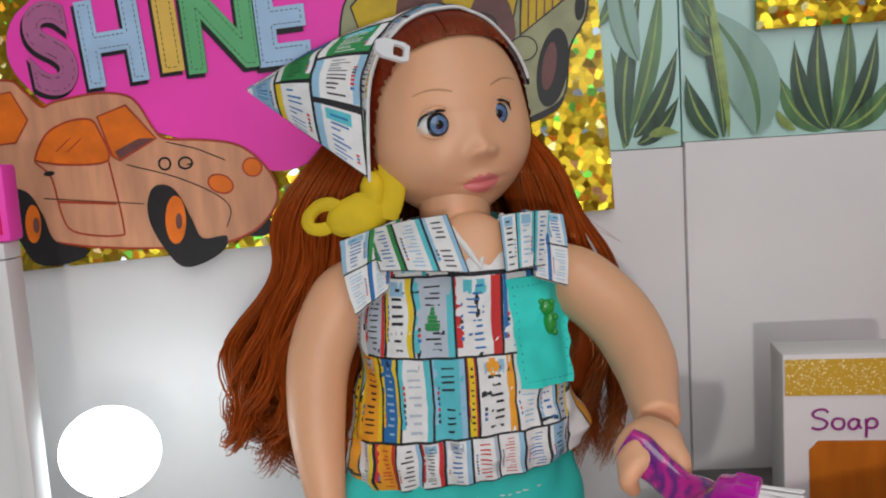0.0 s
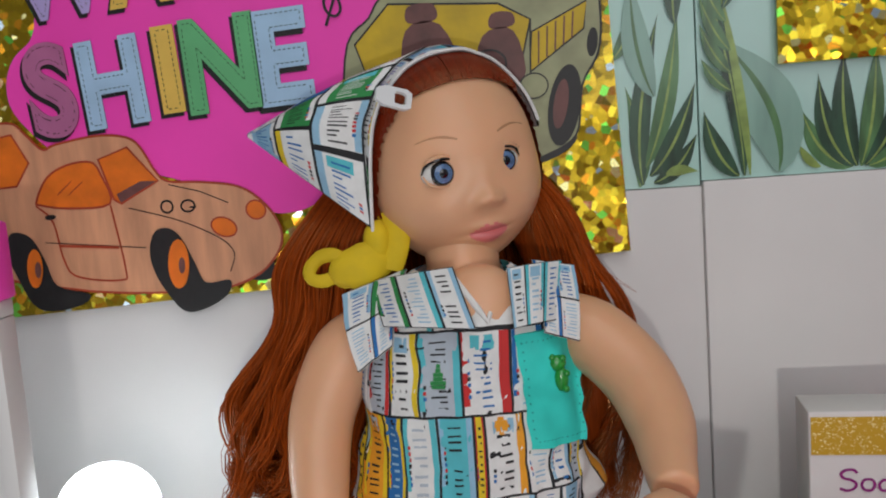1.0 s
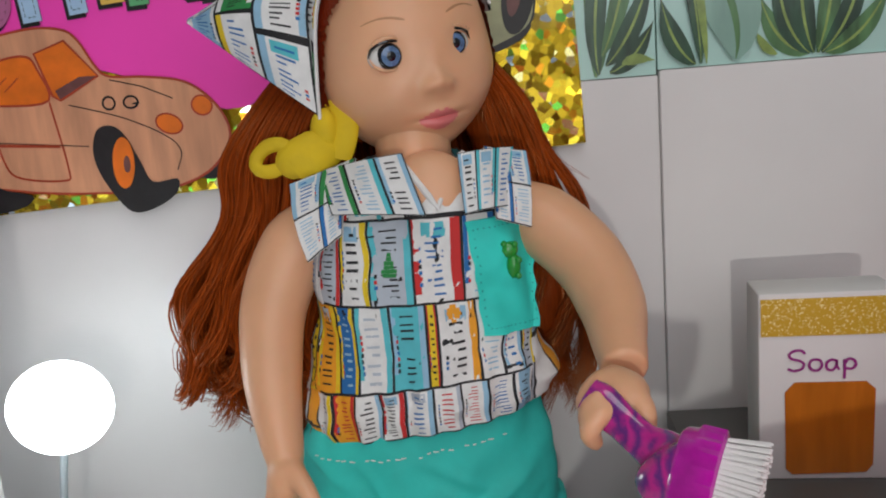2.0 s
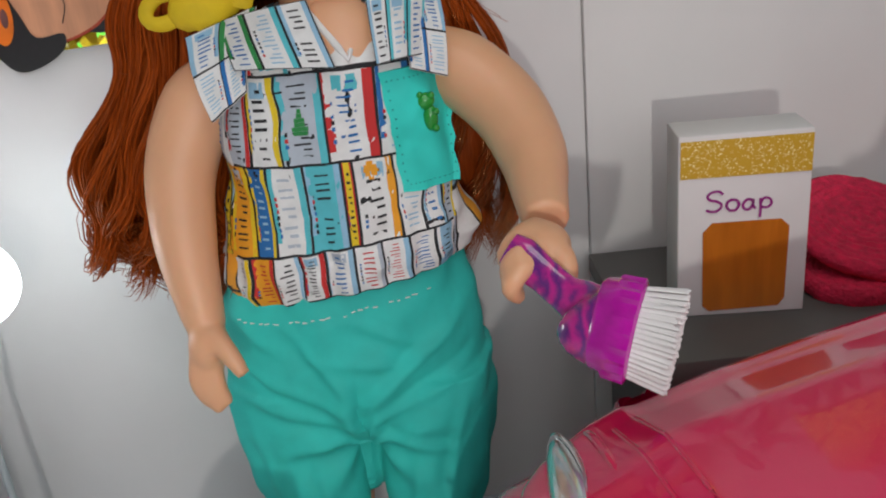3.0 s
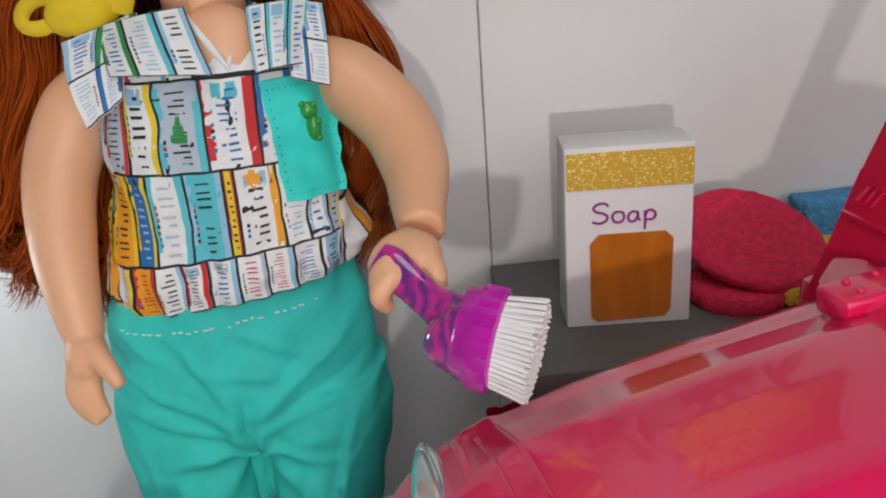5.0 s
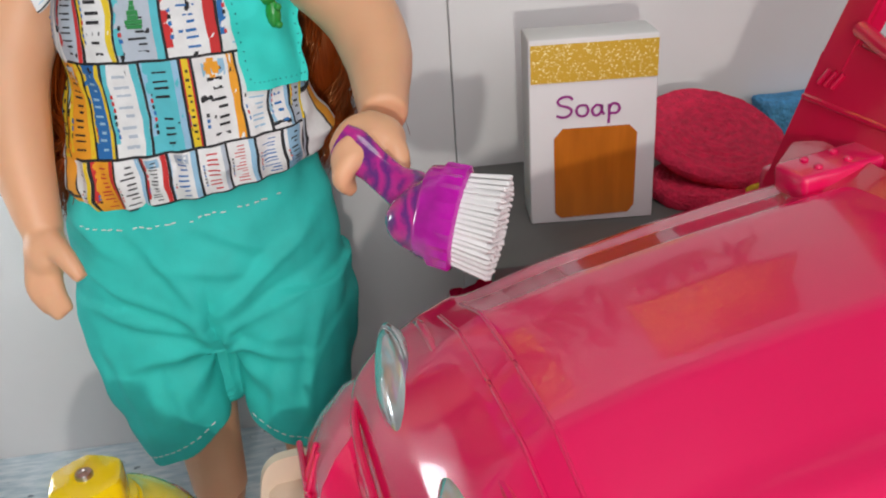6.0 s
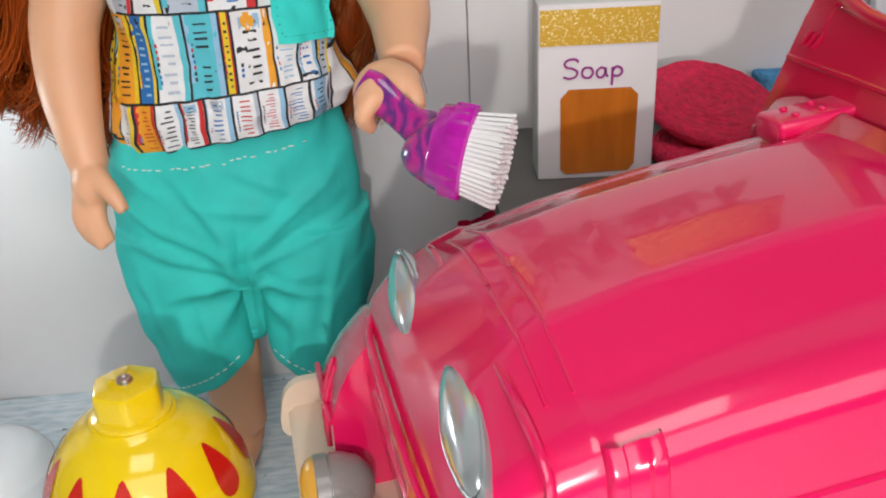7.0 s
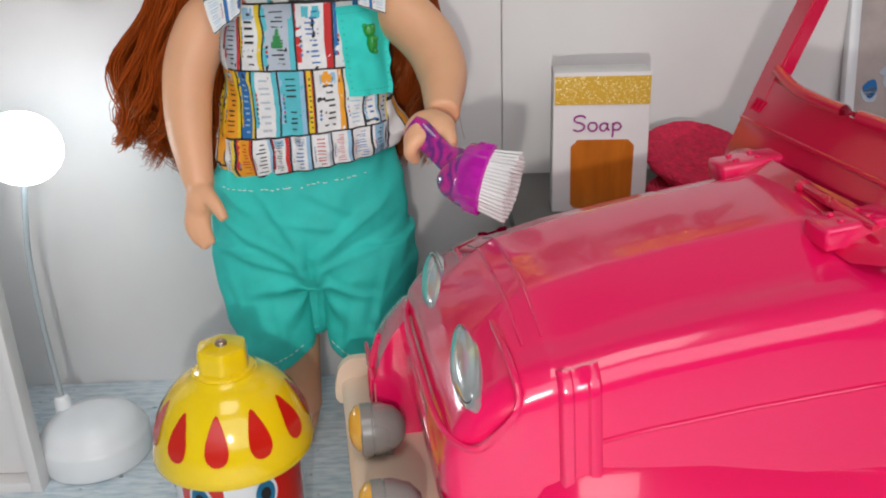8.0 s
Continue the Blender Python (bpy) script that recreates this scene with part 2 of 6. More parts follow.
# ---- mesh helpers ----
def part(name, bm, material, parent=None, label="", smooth=True, pos=None):
    """One mesh object from bm; material: one, or a list for the faces' indices."""
    bmesh.ops.recalc_face_normals(bm, faces=bm.faces)
    me = bpy.data.meshes.new(name)
    bm.to_mesh(me)
    bm.free()
    for q in (material if isinstance(material, (list, tuple)) else [material]):
        me.materials.append(q)
    if smooth:
        me.polygons.foreach_set("use_smooth", [True] * len(me.polygons))
        me.set_sharp_from_angle(angle=radians(42))
    ob = new(name, me)
    if parent:
        ob.parent = parent
        ob.matrix_parent_inverse = parent.matrix_basis.inverted()
    if pos is not None:
        ob.matrix_basis = pos
    if label:
        ob["label"] = label
    return ob


def thing(name, at, label, category, group="", kind=""):
    ob = new(name)
    ob.empty_display_size = 0.02
    ob.matrix_basis = Matrix.Translation(at)
    return tagged(ob, label, category, group, kind)


def loft(bm, rings, mat=0, cap=True, closed=True):
    vs = [[bm.verts.new(p) for p in r] for r in rings]
    out = []
    for a, b in zip(vs, vs[1:]):
        k = len(a)
        for i in range(k if closed else k - 1):
            out.append(bm.faces.new((a[i], a[(i + 1) % k], b[(i + 1) % k], b[i])))
    if cap and closed:
        out += [bm.faces.new(vs[0]), bm.faces.new(vs[-1])]
    for q in out:
        q.material_index = mat
    return out


def spline(pts, count):
    """count points on a smooth line through pts."""
    p = [Vector(q) for q in pts]
    p = [p[0] * 2 - p[1]] + p + [p[-1] * 2 - p[-2]]
    out, n = [], len(p) - 3
    for k in range(count):
        s = k / (count - 1) * n
        i = min(int(s), n - 1)
        t = s - i
        a, b, c, d = p[i:i + 4]
        out.append(0.5 * ((2 * b) + (c - a) * t + (2 * a - 5 * b + 4 * c - d) * t * t + (3 * b - a - 3 * c + d) * t ** 3))
    return out


def values(seq, count):
    return [float(v) for v in np.interp(np.linspace(0, len(seq) - 1, count), range(len(seq)), seq)]


def tube(bm, pts, radii, seg=12, mat=0, count=0, flat=1.0, side=(0, 1, 0)):
    """A round or flattened tube along pts; side: the way in which it is flattened."""
    if count:
        pts, radii = spline(pts, count), values(radii, count)
    pts = [Vector(p) for p in pts]
    rings = []
    for i, p in enumerate(pts):
        d = (pts[min(i + 1, len(pts) - 1)] - pts[max(i - 1, 0)]).normalized()
        s = Vector(side) - d * d.dot(Vector(side))
        s = s.normalized() if s.length > 1e-4 else d.orthogonal().normalized()
        u = d.cross(s)
        rings.append([p + radii[i] * (math.cos(a) * u + flat * math.sin(a) * s) for a in [2 * math.pi * k / seg for k in range(seg)]])
    return loft(bm, rings, mat)


def ball(bm, centre, radii, turn=None, mat=0, u=24, v=16):
    m = Matrix.Translation(centre) @ (turn.to_4x4() if turn else Matrix()) @ Matrix.Diagonal((*radii, 1))
    before = set(bm.faces)
    bmesh.ops.create_uvsphere(bm, u_segments=u, v_segments=v, radius=1, matrix=m)
    for q in bm.faces:
        if q not in before:
            q.material_index = mat


def block(bm, lo, hi, bevel=0.0, segs=2, mat=0, turn=None):
    b2 = bmesh.new()
    c, s = [(a + b) / 2 for a, b in zip(lo, hi)], [b - a for a, b in zip(lo, hi)]
    bmesh.ops.create_cube(b2, size=1, matrix=Matrix.Diagonal((*s, 1)))
    if bevel:
        bmesh.ops.bevel(b2, geom=b2.edges[:], offset=bevel, segments=segs, affect="EDGES", profile=0.5)
    b2.transform(Matrix.Translation(c) @ (turn.to_4x4() if turn else Matrix()))
    pour(bm, b2, mat)


def pour(bm, b2, mat=None):
    """Adds b2's faces to bm."""
    vs = {v: bm.verts.new(v.co) for v in b2.verts}
    for q in b2.faces:
        g = bm.faces.new([vs[v] for v in q.verts])
        g.material_index = q.material_index if mat is None else mat
        g.smooth = True
    b2.free()


def lathe(bm, profile, centre, seg=40, mat=0, turn=None):
    """profile: rows of (radius, height)."""
    c = Vector(centre)
    t = turn or Matrix.Identity(3)
    loft(bm, [[c + t @ Vector((r * math.cos(a), r * math.sin(a), h)) for a in [2 * math.pi * k / seg for k in range(seg)]] for r, h in profile], mat)


def plate(bm, outline, thick, place, mat=0):
    """A flat cut-out of the (x, z) outline; place turns (x, z, height) into the world."""
    lo = [bm.verts.new(place(x, z, 0)) for x, z in outline]
    hi = [bm.verts.new(place(x, z, thick)) for x, z in outline]
    flat = [Vector((x, z, 0)) for x, z in outline]
    fs = []
    for tri in tessellate_polygon([flat]):
        a, b, c = tri
        if (flat[b] - flat[a]).cross(flat[c] - flat[a]).z < 0:
            a, b, c = a, c, b
        fs += [bm.faces.new((hi[a], hi[b], hi[c])), bm.faces.new((lo[c], lo[b], lo[a]))]
    k = len(lo)
    fs += [bm.faces.new((lo[i], lo[(i + 1) % k], hi[(i + 1) % k], hi[i])) for i in range(k)]
    for q in fs:
        q.material_index = mat


def rounded(outline, count=6):
    """A closed outline smoothed through its points."""
    k = len(outline)
    out = []
    for i in range(k):
        a, b, c, d = [Vector(outline[(i + j) % k]) for j in (-1, 0, 1, 2)]
        for s in range(count):
            t = s / count
            out.append(0.5 * ((2 * b) + (c - a) * t + (2 * a - 5 * b + 4 * c - d) * t * t + (3 * b - a - 3 * c + d) * t ** 3))
    return [(p.x, p.y) for p in out]


def oval(cx, cz, rx, rz, lean=0.0, count=36):
    c, s = math.cos(radians(lean)), math.sin(radians(lean))
    return [(cx + rx * math.cos(a) * c - rz * math.sin(a) * s, cz + rx * math.cos(a) * s + rz * math.sin(a) * c)
            for a in [2 * math.pi * k / count for k in range(count)]]


def stroke(bm, pts, width, thick, place, mat=0, loop=False):
    """A drawn line of the pen's width along pts."""
    p = [Vector(q) for q in pts]
    k = len(p)
    left, right = [], []
    for i in range(k):
        a, b = (p[(i - 1) % k], p[(i + 1) % k]) if loop else (p[max(i - 1, 0)], p[min(i + 1, k - 1)])
        d = (b - a).normalized()
        nrm = Vector((-d.y, d.x)) * width / 2
        left.append(p[i] + nrm), right.append(p[i] - nrm)
    vl = [bm.verts.new(place(*q, thick)) for q in left]
    vr = [bm.verts.new(place(*q, thick)) for q in right]
    for i in range(k if loop else k - 1):
        j = (i + 1) % k
        bm.faces.new((vl[i], vr[i], vr[j], vl[j])).material_index = mat


def melt(bm, voxel, smooth=4, factor=0.5):
    """bm's overlapping volumes grown into one smooth skin."""
    me = bpy.data.meshes.new("melt")
    bm.to_mesh(me)
    bm.free()
    ob = new("melt", me)
    r = ob.modifiers.new("r", "REMESH")
    r.mode, r.voxel_size = "VOXEL", voxel
    s = ob.modifiers.new("s", "SMOOTH")
    s.iterations, s.factor = smooth, factor
    done = bpy.data.meshes.new_from_object(ob.evaluated_get(bpy.context.evaluated_depsgraph_get()))
    b2 = bmesh.new()
    b2.from_mesh(done)
    bpy.data.objects.remove(ob)
    for q in (me, done):
        bpy.data.meshes.remove(q)
    return b2


def lettering(text, size, thick=0.0002, bold=0.0):
    """Text as a bmesh in x and z, centred, facing -y."""
    cu = bpy.data.curves.new("text", "FONT")
    cu.body, cu.size, cu.align_x, cu.align_y = text, size, "CENTER", "CENTER"
    cu.offset, cu.extrude = bold, thick
    ob = new("text", cu)
    me = bpy.data.meshes.new_from_object(ob.evaluated_get(bpy.context.evaluated_depsgraph_get()))
    bm = bmesh.new()
    bm.from_mesh(me)
    bpy.data.objects.remove(ob)
    bpy.data.curves.remove(cu)
    bpy.data.meshes.remove(me)
    bm.transform(Matrix.Rotation(radians(90), 4, "X"))
    return bm


# ---- setting ----
WALL = 0.5456


def structure(name, lo, hi, material, label, bevel=0.0):
    bm = bmesh.new()
    block(bm, lo, hi, bevel)
    return tagged(part(name, bm, material), label, name.split("_")[0], kind="structure")


structure("floor", (-0.75, -0.9, -0.03), (0.95, 0.62, 0.0), M["floor"], "pale blue-grey weathered plank floor")
# unseen room shell, added to enclose the set and bounce light
structure("ground", (-1.8, -2.3, -0.70), (2.0, 0.7, -0.66), M["wood_room"], "brown wooden floor added out of view")
structure("wall_north", (-1.8, 0.62, -0.66), (2.0, 0.70, 1.9), M["room"], "plain off-white wall added out of view to bounce light")
structure("wall_south", (-1.8, -2.3, -0.66), (2.0, -2.22, 1.9), M["room"], "plain off-white wall added out of view to bounce light")
structure("wall_west", (-1.8, -2.22, -0.66), (-1.72, 0.62, 1.9), M["room"], "plain off-white wall added out of view to bounce light")
structure("wall_east", (1.92, -2.22, -0.66), (2.0, 0.62, 1.9), M["room"], "plain off-white wall added out of view to bounce light")
structure("ceiling", (-1.8, -2.3, 1.9), (2.0, 0.7, 1.96), M["room"], "plain off-white ceiling added out of view to bounce light")
structure("wall_left_board", (-0.60, WALL, 0.0), (0.1400, 0.565, 0.3775), M["board"], "white foam board leaning upright behind the doll", 0.0008)
structure("wall_right_board", (0.1402, WALL - 0.004, 0.0), (0.80, 0.565, 0.3802), M["board"], "white foam board standing upright behind the soap box", 0.0008)
paper_left = structure("wallpaper_left", (-0.60, WALL + 0.0005, 0.3780), (0.1390, 0.565, 0.72), M["aqua"], "aqua wallpaper panel printed with tropical leaves")
paper_right = structure("wallpaper_right", (0.1396, WALL - 0.0015, 0.3806), (0.80, 0.565, 0.72), M["aqua"], "aqua wallpaper panel printed with tropical leaves")


LEAVES = itertools.count()


def blade(base, tip, bend, width, y, mat, parent):
    """One printed leaf blade with a lighter midrib."""
    a, b = Vector((base[0], base[1])), Vector((tip[0], tip[1]))
    d = b - a
    nrm = Vector((-d.y, d.x)).normalized()
    bm, k = bmesh.new(), 16
    y -= 0.0002 * (next(LEAVES) % 20)   # each leaf on a layer of its own
    mid = [a + d * (i / k) + nrm * bend * math.sin(math.pi * (i / k) ** 0.8) for i in range(k + 1)]
    w = [width * (0.12 + 0.88 * math.sin(math.pi * (i / k) ** 0.75)) * (1 - (i / k) ** 6) for i in range(k + 1)]
    for side, m in ((1, 0), (-1, 0), (0, 1)):
        vs = []
        for i in range(k + 1):
            t = (mid[min(i + 1, k)] - mid[max(i - 1, 0)]).normalized()
            n2 = Vector((-t.y, t.x))
            e = (w[i], 0.0) if side == 1 else (0.0, -w[i]) if side == -1 else (w[i] * 0.13, -w[i] * 0.13)
            yy = y - (0.0001 if side == 0 else 0)
            vs.append([bm.verts.new(((mid[i] + n2 * q).x, yy, (mid[i] + n2 * q).y)) for q in e])
        for p, q in zip(vs, vs[1:]):
            bm.faces.new((p[0], p[1], q[1], q[0])).material_index = m
    bmesh.ops.remove_doubles(bm, verts=bm.verts, dist=1e-7)
    return part("leaf", bm, [mat, M["leaf_light"] if mat is not M["leaf_pale"] else M["leaf_mid"]], parent, smooth=False)


YL, YR = WALL + 0.0001, WALL - 0.0019
for b0, t0, bend, w0, m0 in (((0.105, 0.379), (0.099, 0.437), -0.004, 0.0055, "leaf_mid"), ((0.107, 0.380), (0.119, 0.476), 0.005, 0.006, "leaf_dark"),
                             ((0.109, 0.390), (0.130, 0.480), -0.004, 0.0055, "leaf_mid"), ((0.111, 0.385), (0.1385, 0.437), -0.004, 0.006, "leaf_dark"),
                             ((0.113, 0.381), (0.1385, 0.408), -0.004, 0.005, "leaf_dark"), ((0.092, 0.452), (0.105, 0.482), -0.003, 0.004, "leaf_mid"),
                             ((0.120, 0.385), (0.1385, 0.386), 0.002, 0.003, "leaf_light"), ((0.115, 0.43), (0.104, 0.50), 0.004, 0.008, "leaf_pale"),
                             ((0.128, 0.47), (0.136, 0.54), 0.003, 0.006, "leaf_dark"), ((0.095, 0.49), (0.075, 0.56), 0.003, 0.008, "leaf_mid"),
                             ((0.05, 0.5), (0.06, 0.57), 0.003, 0.01, "leaf_pale")):
    blade(b0, t0, bend, w0, YL, M[m0], paper_left)
for b0, t0, bend, w0, m0 in (((0.182, 0.383), (0.150, 0.462), -0.010, 0.016, "leaf_pale"), ((0.160, 0.382), (0.1415, 0.42), 0.004, 0.006, "leaf_dark"),
                             ((0.163, 0.382), (0.143, 0.502), -0.003, 0.0045, "leaf_dark"), ((0.166, 0.382), (0.150, 0.500), -0.002, 0.0025, "leaf_light"),
                             ((0.157, 0.440), (0.1405, 0.468), 0.002, 0.004, "leaf_mid"), ((0.157, 0.452), (0.1405, 0.484), 0.002, 0.004, "leaf_mid"),
                             ((0.155, 0.468), (0.1405, 0.500), 0.002, 0.004, "leaf_mid"), ((0.157, 0.43), (0.1405, 0.449), 0.002, 0.0035, "leaf_mid"),
                             ((0.153, 0.475), (0.163, 0.505), -0.002, 0.003, "leaf_dark"), ((0.222, 0.383), (0.195, 0.418), 0.006, 0.006, "leaf_mid"),
                             ((0.223, 0.383), (0.205, 0.436), 0.006, 0.006, "leaf_dark"), ((0.225, 0.383), (0.219, 0.450), 0.004, 0.0065, "leaf_dark"),
                             ((0.227, 0.383), (0.236, 0.452), -0.003, 0.006, "leaf_mid"), ((0.229, 0.383), (0.252, 0.440), -0.006, 0.006, "leaf_dark"),
                             ((0.231, 0.383), (0.266, 0.418), -0.006, 0.006, "leaf_mid"), ((0.205, 0.384), (0.193, 0.398), 0.002, 0.0025, "leaf_light"),
                             ((0.172, 0.49), (0.185, 0.56), 0.004, 0.012, "leaf_pale"), ((0.2, 0.5), (0.215, 0.58), 0.004, 0.01, "leaf_mid"),
                             ((0.275, 0.384), (0.29, 0.46), 0.006, 0.008, "leaf_dark"), ((0.30, 0.384), (0.285, 0.43), 0.004, 0.008, "leaf_mid")):
    blade(b0, t0, bend, w0, YR, M[m0], paper_right)

# ---- poster ----
TIP = radians(2.84)


def poster_at(x, z, h):
    """Millimetres on the poster, from its lower left corner, and height off it."""
    x, z = x / 1000, z / 1000
    return Vector((-0.2862 + x * math.cos(TIP) - z * math.sin(TIP), WALL - 0.0055 - h, 0.3243 + x * math.sin(TIP) + z * math.cos(TIP)))


poster = thing("poster", poster_at(190, 0, 0), "gold holographic poster with pink cloud, letters and two cut-out cars", "poster")
bm = bmesh.new()
plate(bm, [(0, 0), (384, 0), (386, 260), (-40, 260), (-14, 90)], 0.0006, poster_at)
part("backing_sheet", bm, M["foil"], poster, "gold holographic foil sheet", smooth=False)
bm = bmesh.new()
plate(bm, rounded([(50, 240), (52, 200), (51, 178), (46, 165), (34, 156), (27, 144), (26, 129), (34, 114), (54, 95), (101, 80), (138, 66), (182, 45),
                   (217, 56), (247, 95), (253, 145), (262, 185), (255, 240)]), 0.0008, lambda x, z, h: poster_at(x, z, h + 0.0008))
part("cloud", bm, M["pinkpaper"], poster, "hot pink paper cloud", smooth=False)


def poster_letter(ch, x, z, height, colour, lean, wide=1.0):
    bm = lettering(ch, height / 0.70, 0.0004, height * 0.066)
    m = Matrix.Translation(poster_at(x, z, 0.0032)) @ Matrix.Rotation(-TIP - radians(lean), 4, "Y") @ Matrix.Diagonal((wide, 1, 1, 1))
    bm.transform(m)
    ob = part("letter", bm, M[colour], poster, smooth=False)
    bm = lettering(ch, height / 0.70, 0.0002, height * 0.070)
    bm.transform(Matrix.Translation((-0.0022, 0.0009, -0.0022 if ch != "E" else -0.003)) @ m)
    part("letter_shadow", bm, M["black"], ob, smooth=False)
    # dashed pen line inside the letter's edge
    inner, bm, lap = lettering(ch, height / 0.70, 0.0, height * 0.066 - 0.0026), bmesh.new(), 0
    for e in inner.edges:
        if not e.is_boundary:
            continue
        p, q = e.verts[0].co, e.verts[1].co
        d, long = (q - p).normalized(), (q - p).length
        side = Vector((-d.z, 0, d.x)) * 0.00022
        lap += 1
        spans = [(s * 0.0032 + 0.0006, min(s * 0.0032 + 0.0025, long)) for s in range(int(long / 0.0032))] if long > 0.0035 else [(0, long)] if lap % 2 else []
        for s0, s1 in spans:
            bm.faces.new([bm.verts.new(v + Vector((0, -0.0007, 0))) for v in (p + d * s0 - side, p + d * s1 - side, p + d * s1 + side, p + d * s0 + side)])
    inner.free()
    bm.transform(m)
    part("stitch_line", bm, M["black"], ob, smooth=False)


for ch, x, z, h, colour, lean, wide in (("S", 54, 131, 0.050, "l_pink", 3, 0.86), ("H", 93, 131, 0.047, "l_blue", 2, 0.86), ("I", 128, 134, 0.046, "l_yel", 1, 1.1),
                                        ("N", 160, 133, 0.050, "l_green", 0, 0.86), ("E", 196, 132, 0.050, "l_blue", 0, 0.92),
                                        ("W", 70, 199, 0.048, "l_lav", 2, 0.8), ("A", 119, 199, 0.048, "l_yel", 1, 0.75)):
    poster_letter(ch, x, z, h, colour, lean, wide)
bm = bmesh.new()
plate(bm, rounded([(142, 180), (158, 178), (166, 190), (160, 216), (144, 216)]), 0.0006, lambda x, z, h: poster_at(x, z, h + 0.0028))
part("letter", bm, M["l_lav"], poster, "lavender paper letter cut off from view", smooth=False)
bm = bmesh.new()
stroke(bm, oval(230, 160, 4.5, 6.5, 15), 1.6, 0.0032, poster_at, loop=True)
stroke(bm, [(225, 149), (230, 160), (236, 174)], 1.6, 0.0033, poster_at)
part("drawn_mark", bm, M["black"], poster, "black pen loop with a slash", smooth=False)

# the orange sports car and the jeep, drawn and cut out


def drawing(items, base, label, parent):
    """Cut-out drawing: rows of (shape, points, material name, layer, pen width)."""
    mats, index = [], {}
    bm = bmesh.new()
    for shape, pts, mat, layer, pen in items:
        if mat not in index:
            index[mat] = len(mats)
            mats.append(M[mat])
        h = base + layer * 0.00025
        if shape == "fill":
            plate(bm, pts, 0.0002, lambda x, z, t: poster_at(x, z, h + t), index[mat])
        else:
            stroke(bm, pts, pen, h + 0.0003, poster_at, index[mat], shape == "loop")
    return part("cut_out_car", bm, mats, parent, label, smooth=False)


body = rounded([(-8, 76), (4, 114), (24, 118), (33, 110), (42, 100), (51, 102), (77, 104), (95, 101), (103, 94), (110, 79), (117, 72), (138, 69), (159, 64),
                (172, 54), (180, 41), (181, 29), (174, 18), (161, 9), (138, 4), (97, 6), (65, 10), (50, 13), (9, 23), (-2, 36), (-12, 49)], 5)
win = rounded([(33, 70), (42, 83), (56, 89), (71, 89), (76, 81), (79, 63), (53, 63), (35, 67)], 4)
shield = [(76, 90), (95, 95), (111, 73), (86, 62), (82, 65)]
wing = [(1, 109), (24, 111), (32, 93), (22, 80), (-5, 80)]
drawing([("fill", oval(163, 15, 13, 8, -20), "black", 0, 0), ("fill", body, "orange_p", 1, 0), ("loop", body, "redline", 1, 1.4),
         ("fill", win, "orange_d", 2, 0), ("loop", win, "redline", 2, 1.3), ("fill", shield, "orange_d", 2, 0), ("loop", shield, "redline", 3, 1.3),
         ("fill", [(84, 68), (100, 74), (111, 73), (86, 62)], "maroon", 3, 0), ("fill", wing, "orange_d", 2, 0), ("loop", wing, "redline", 2, 1.3),
         ("fill", rounded([(8, 41), (12, 51), (18, 52), (26, 47), (32, 33), (37, 17), (56, 10), (54, 5), (43, 2), (28, 2), (19, 8), (12, 26)], 4), "black", 4, 0), ("fill", oval(25, 29, 5, 12, -8), "orange_d", 7, 0),
         ("fill", oval(27, 28, 2, 5, -8), "maroon", 8, 0), ("fill", rounded([(99, 32), (104, 43), (113, 44), (120, 37), (126, 21), (131, 9), (146, 9), (143, 0), (128, -7), (115, -7), (106, 5), (100, 19)], 4), "black", 4, 0),
         ("fill", oval(116, 22, 6.5, 15, -8), "orange_d", 7, 0), ("fill", oval(118, 21, 2, 5, -8), "maroon", 8, 0),
         ("fill", oval(147, 41, 8, 5.5, -25), "orange_d", 2, 0), ("loop", oval(147, 41, 8, 5.5, -25), "redline", 2, 1.0),
         ("fill", oval(168, 49, 6, 5.5, -25), "orange_d", 2, 0), ("loop", oval(168, 49, 6, 5.5, -25), "redline", 2, 1.0),
         ("line", [(p.x, p.y) for p in spline([(32, 67, 0), (41, 56, 0), (44, 32, 0), (51, 21, 0), (78, 16, 0), (82, 23, 0), (79, 62, 0)], 30)], "redline", 2, 1.2),
         ("line", [(43, 41), (80, 36)], "redline", 3, 1.6), ("line", [(34, 44), (97, 34)], "black", 2, 0.5),
         ("line", [(p.x, p.y) for p in spline([(90, 59, 0), (120, 48, 0), (143, 35, 0), (151, 25, 0), (147, 14, 0)], 20)], "black", 2, 0.6),
         ("line", [(117, 70), (135, 64), (152, 55)], "black", 2, 0.6), ("line", [(47, 72), (57, 79)], "redline", 3, 0.6), ("line", [(54, 71), (64, 78)], "redline", 3, 0.6),
         ("loop", oval(114, 57, 3.6, 3.6), "black", 3, 1.2), ("loop", oval(127, 56, 4.2, 3.4), "black", 3, 1.2), ("fill", oval(40, 59, 3.6, 1.5), "black", 3, 0),
         ("line", [(128, 55), (132, 55)], "black", 4, 1.0)], 0.0020, "orange pencil sports car cut-out with black tyres", poster)
jeep = rounded([(233, 128), (250, 150), (262, 162), (300, 170), (340, 168), (376, 158), (380, 139), (377, 115), (366, 97), (360, 70), (341, 60), (328, 57), (318, 50), (300, 29), (228, 36)], 5)
glass = [(240, 136), (262, 156), (324, 148), (341, 137), (331, 106), (300, 110), (245, 116)]
side_glass = [(341, 130), (373, 143), (370, 128), (338, 108)]
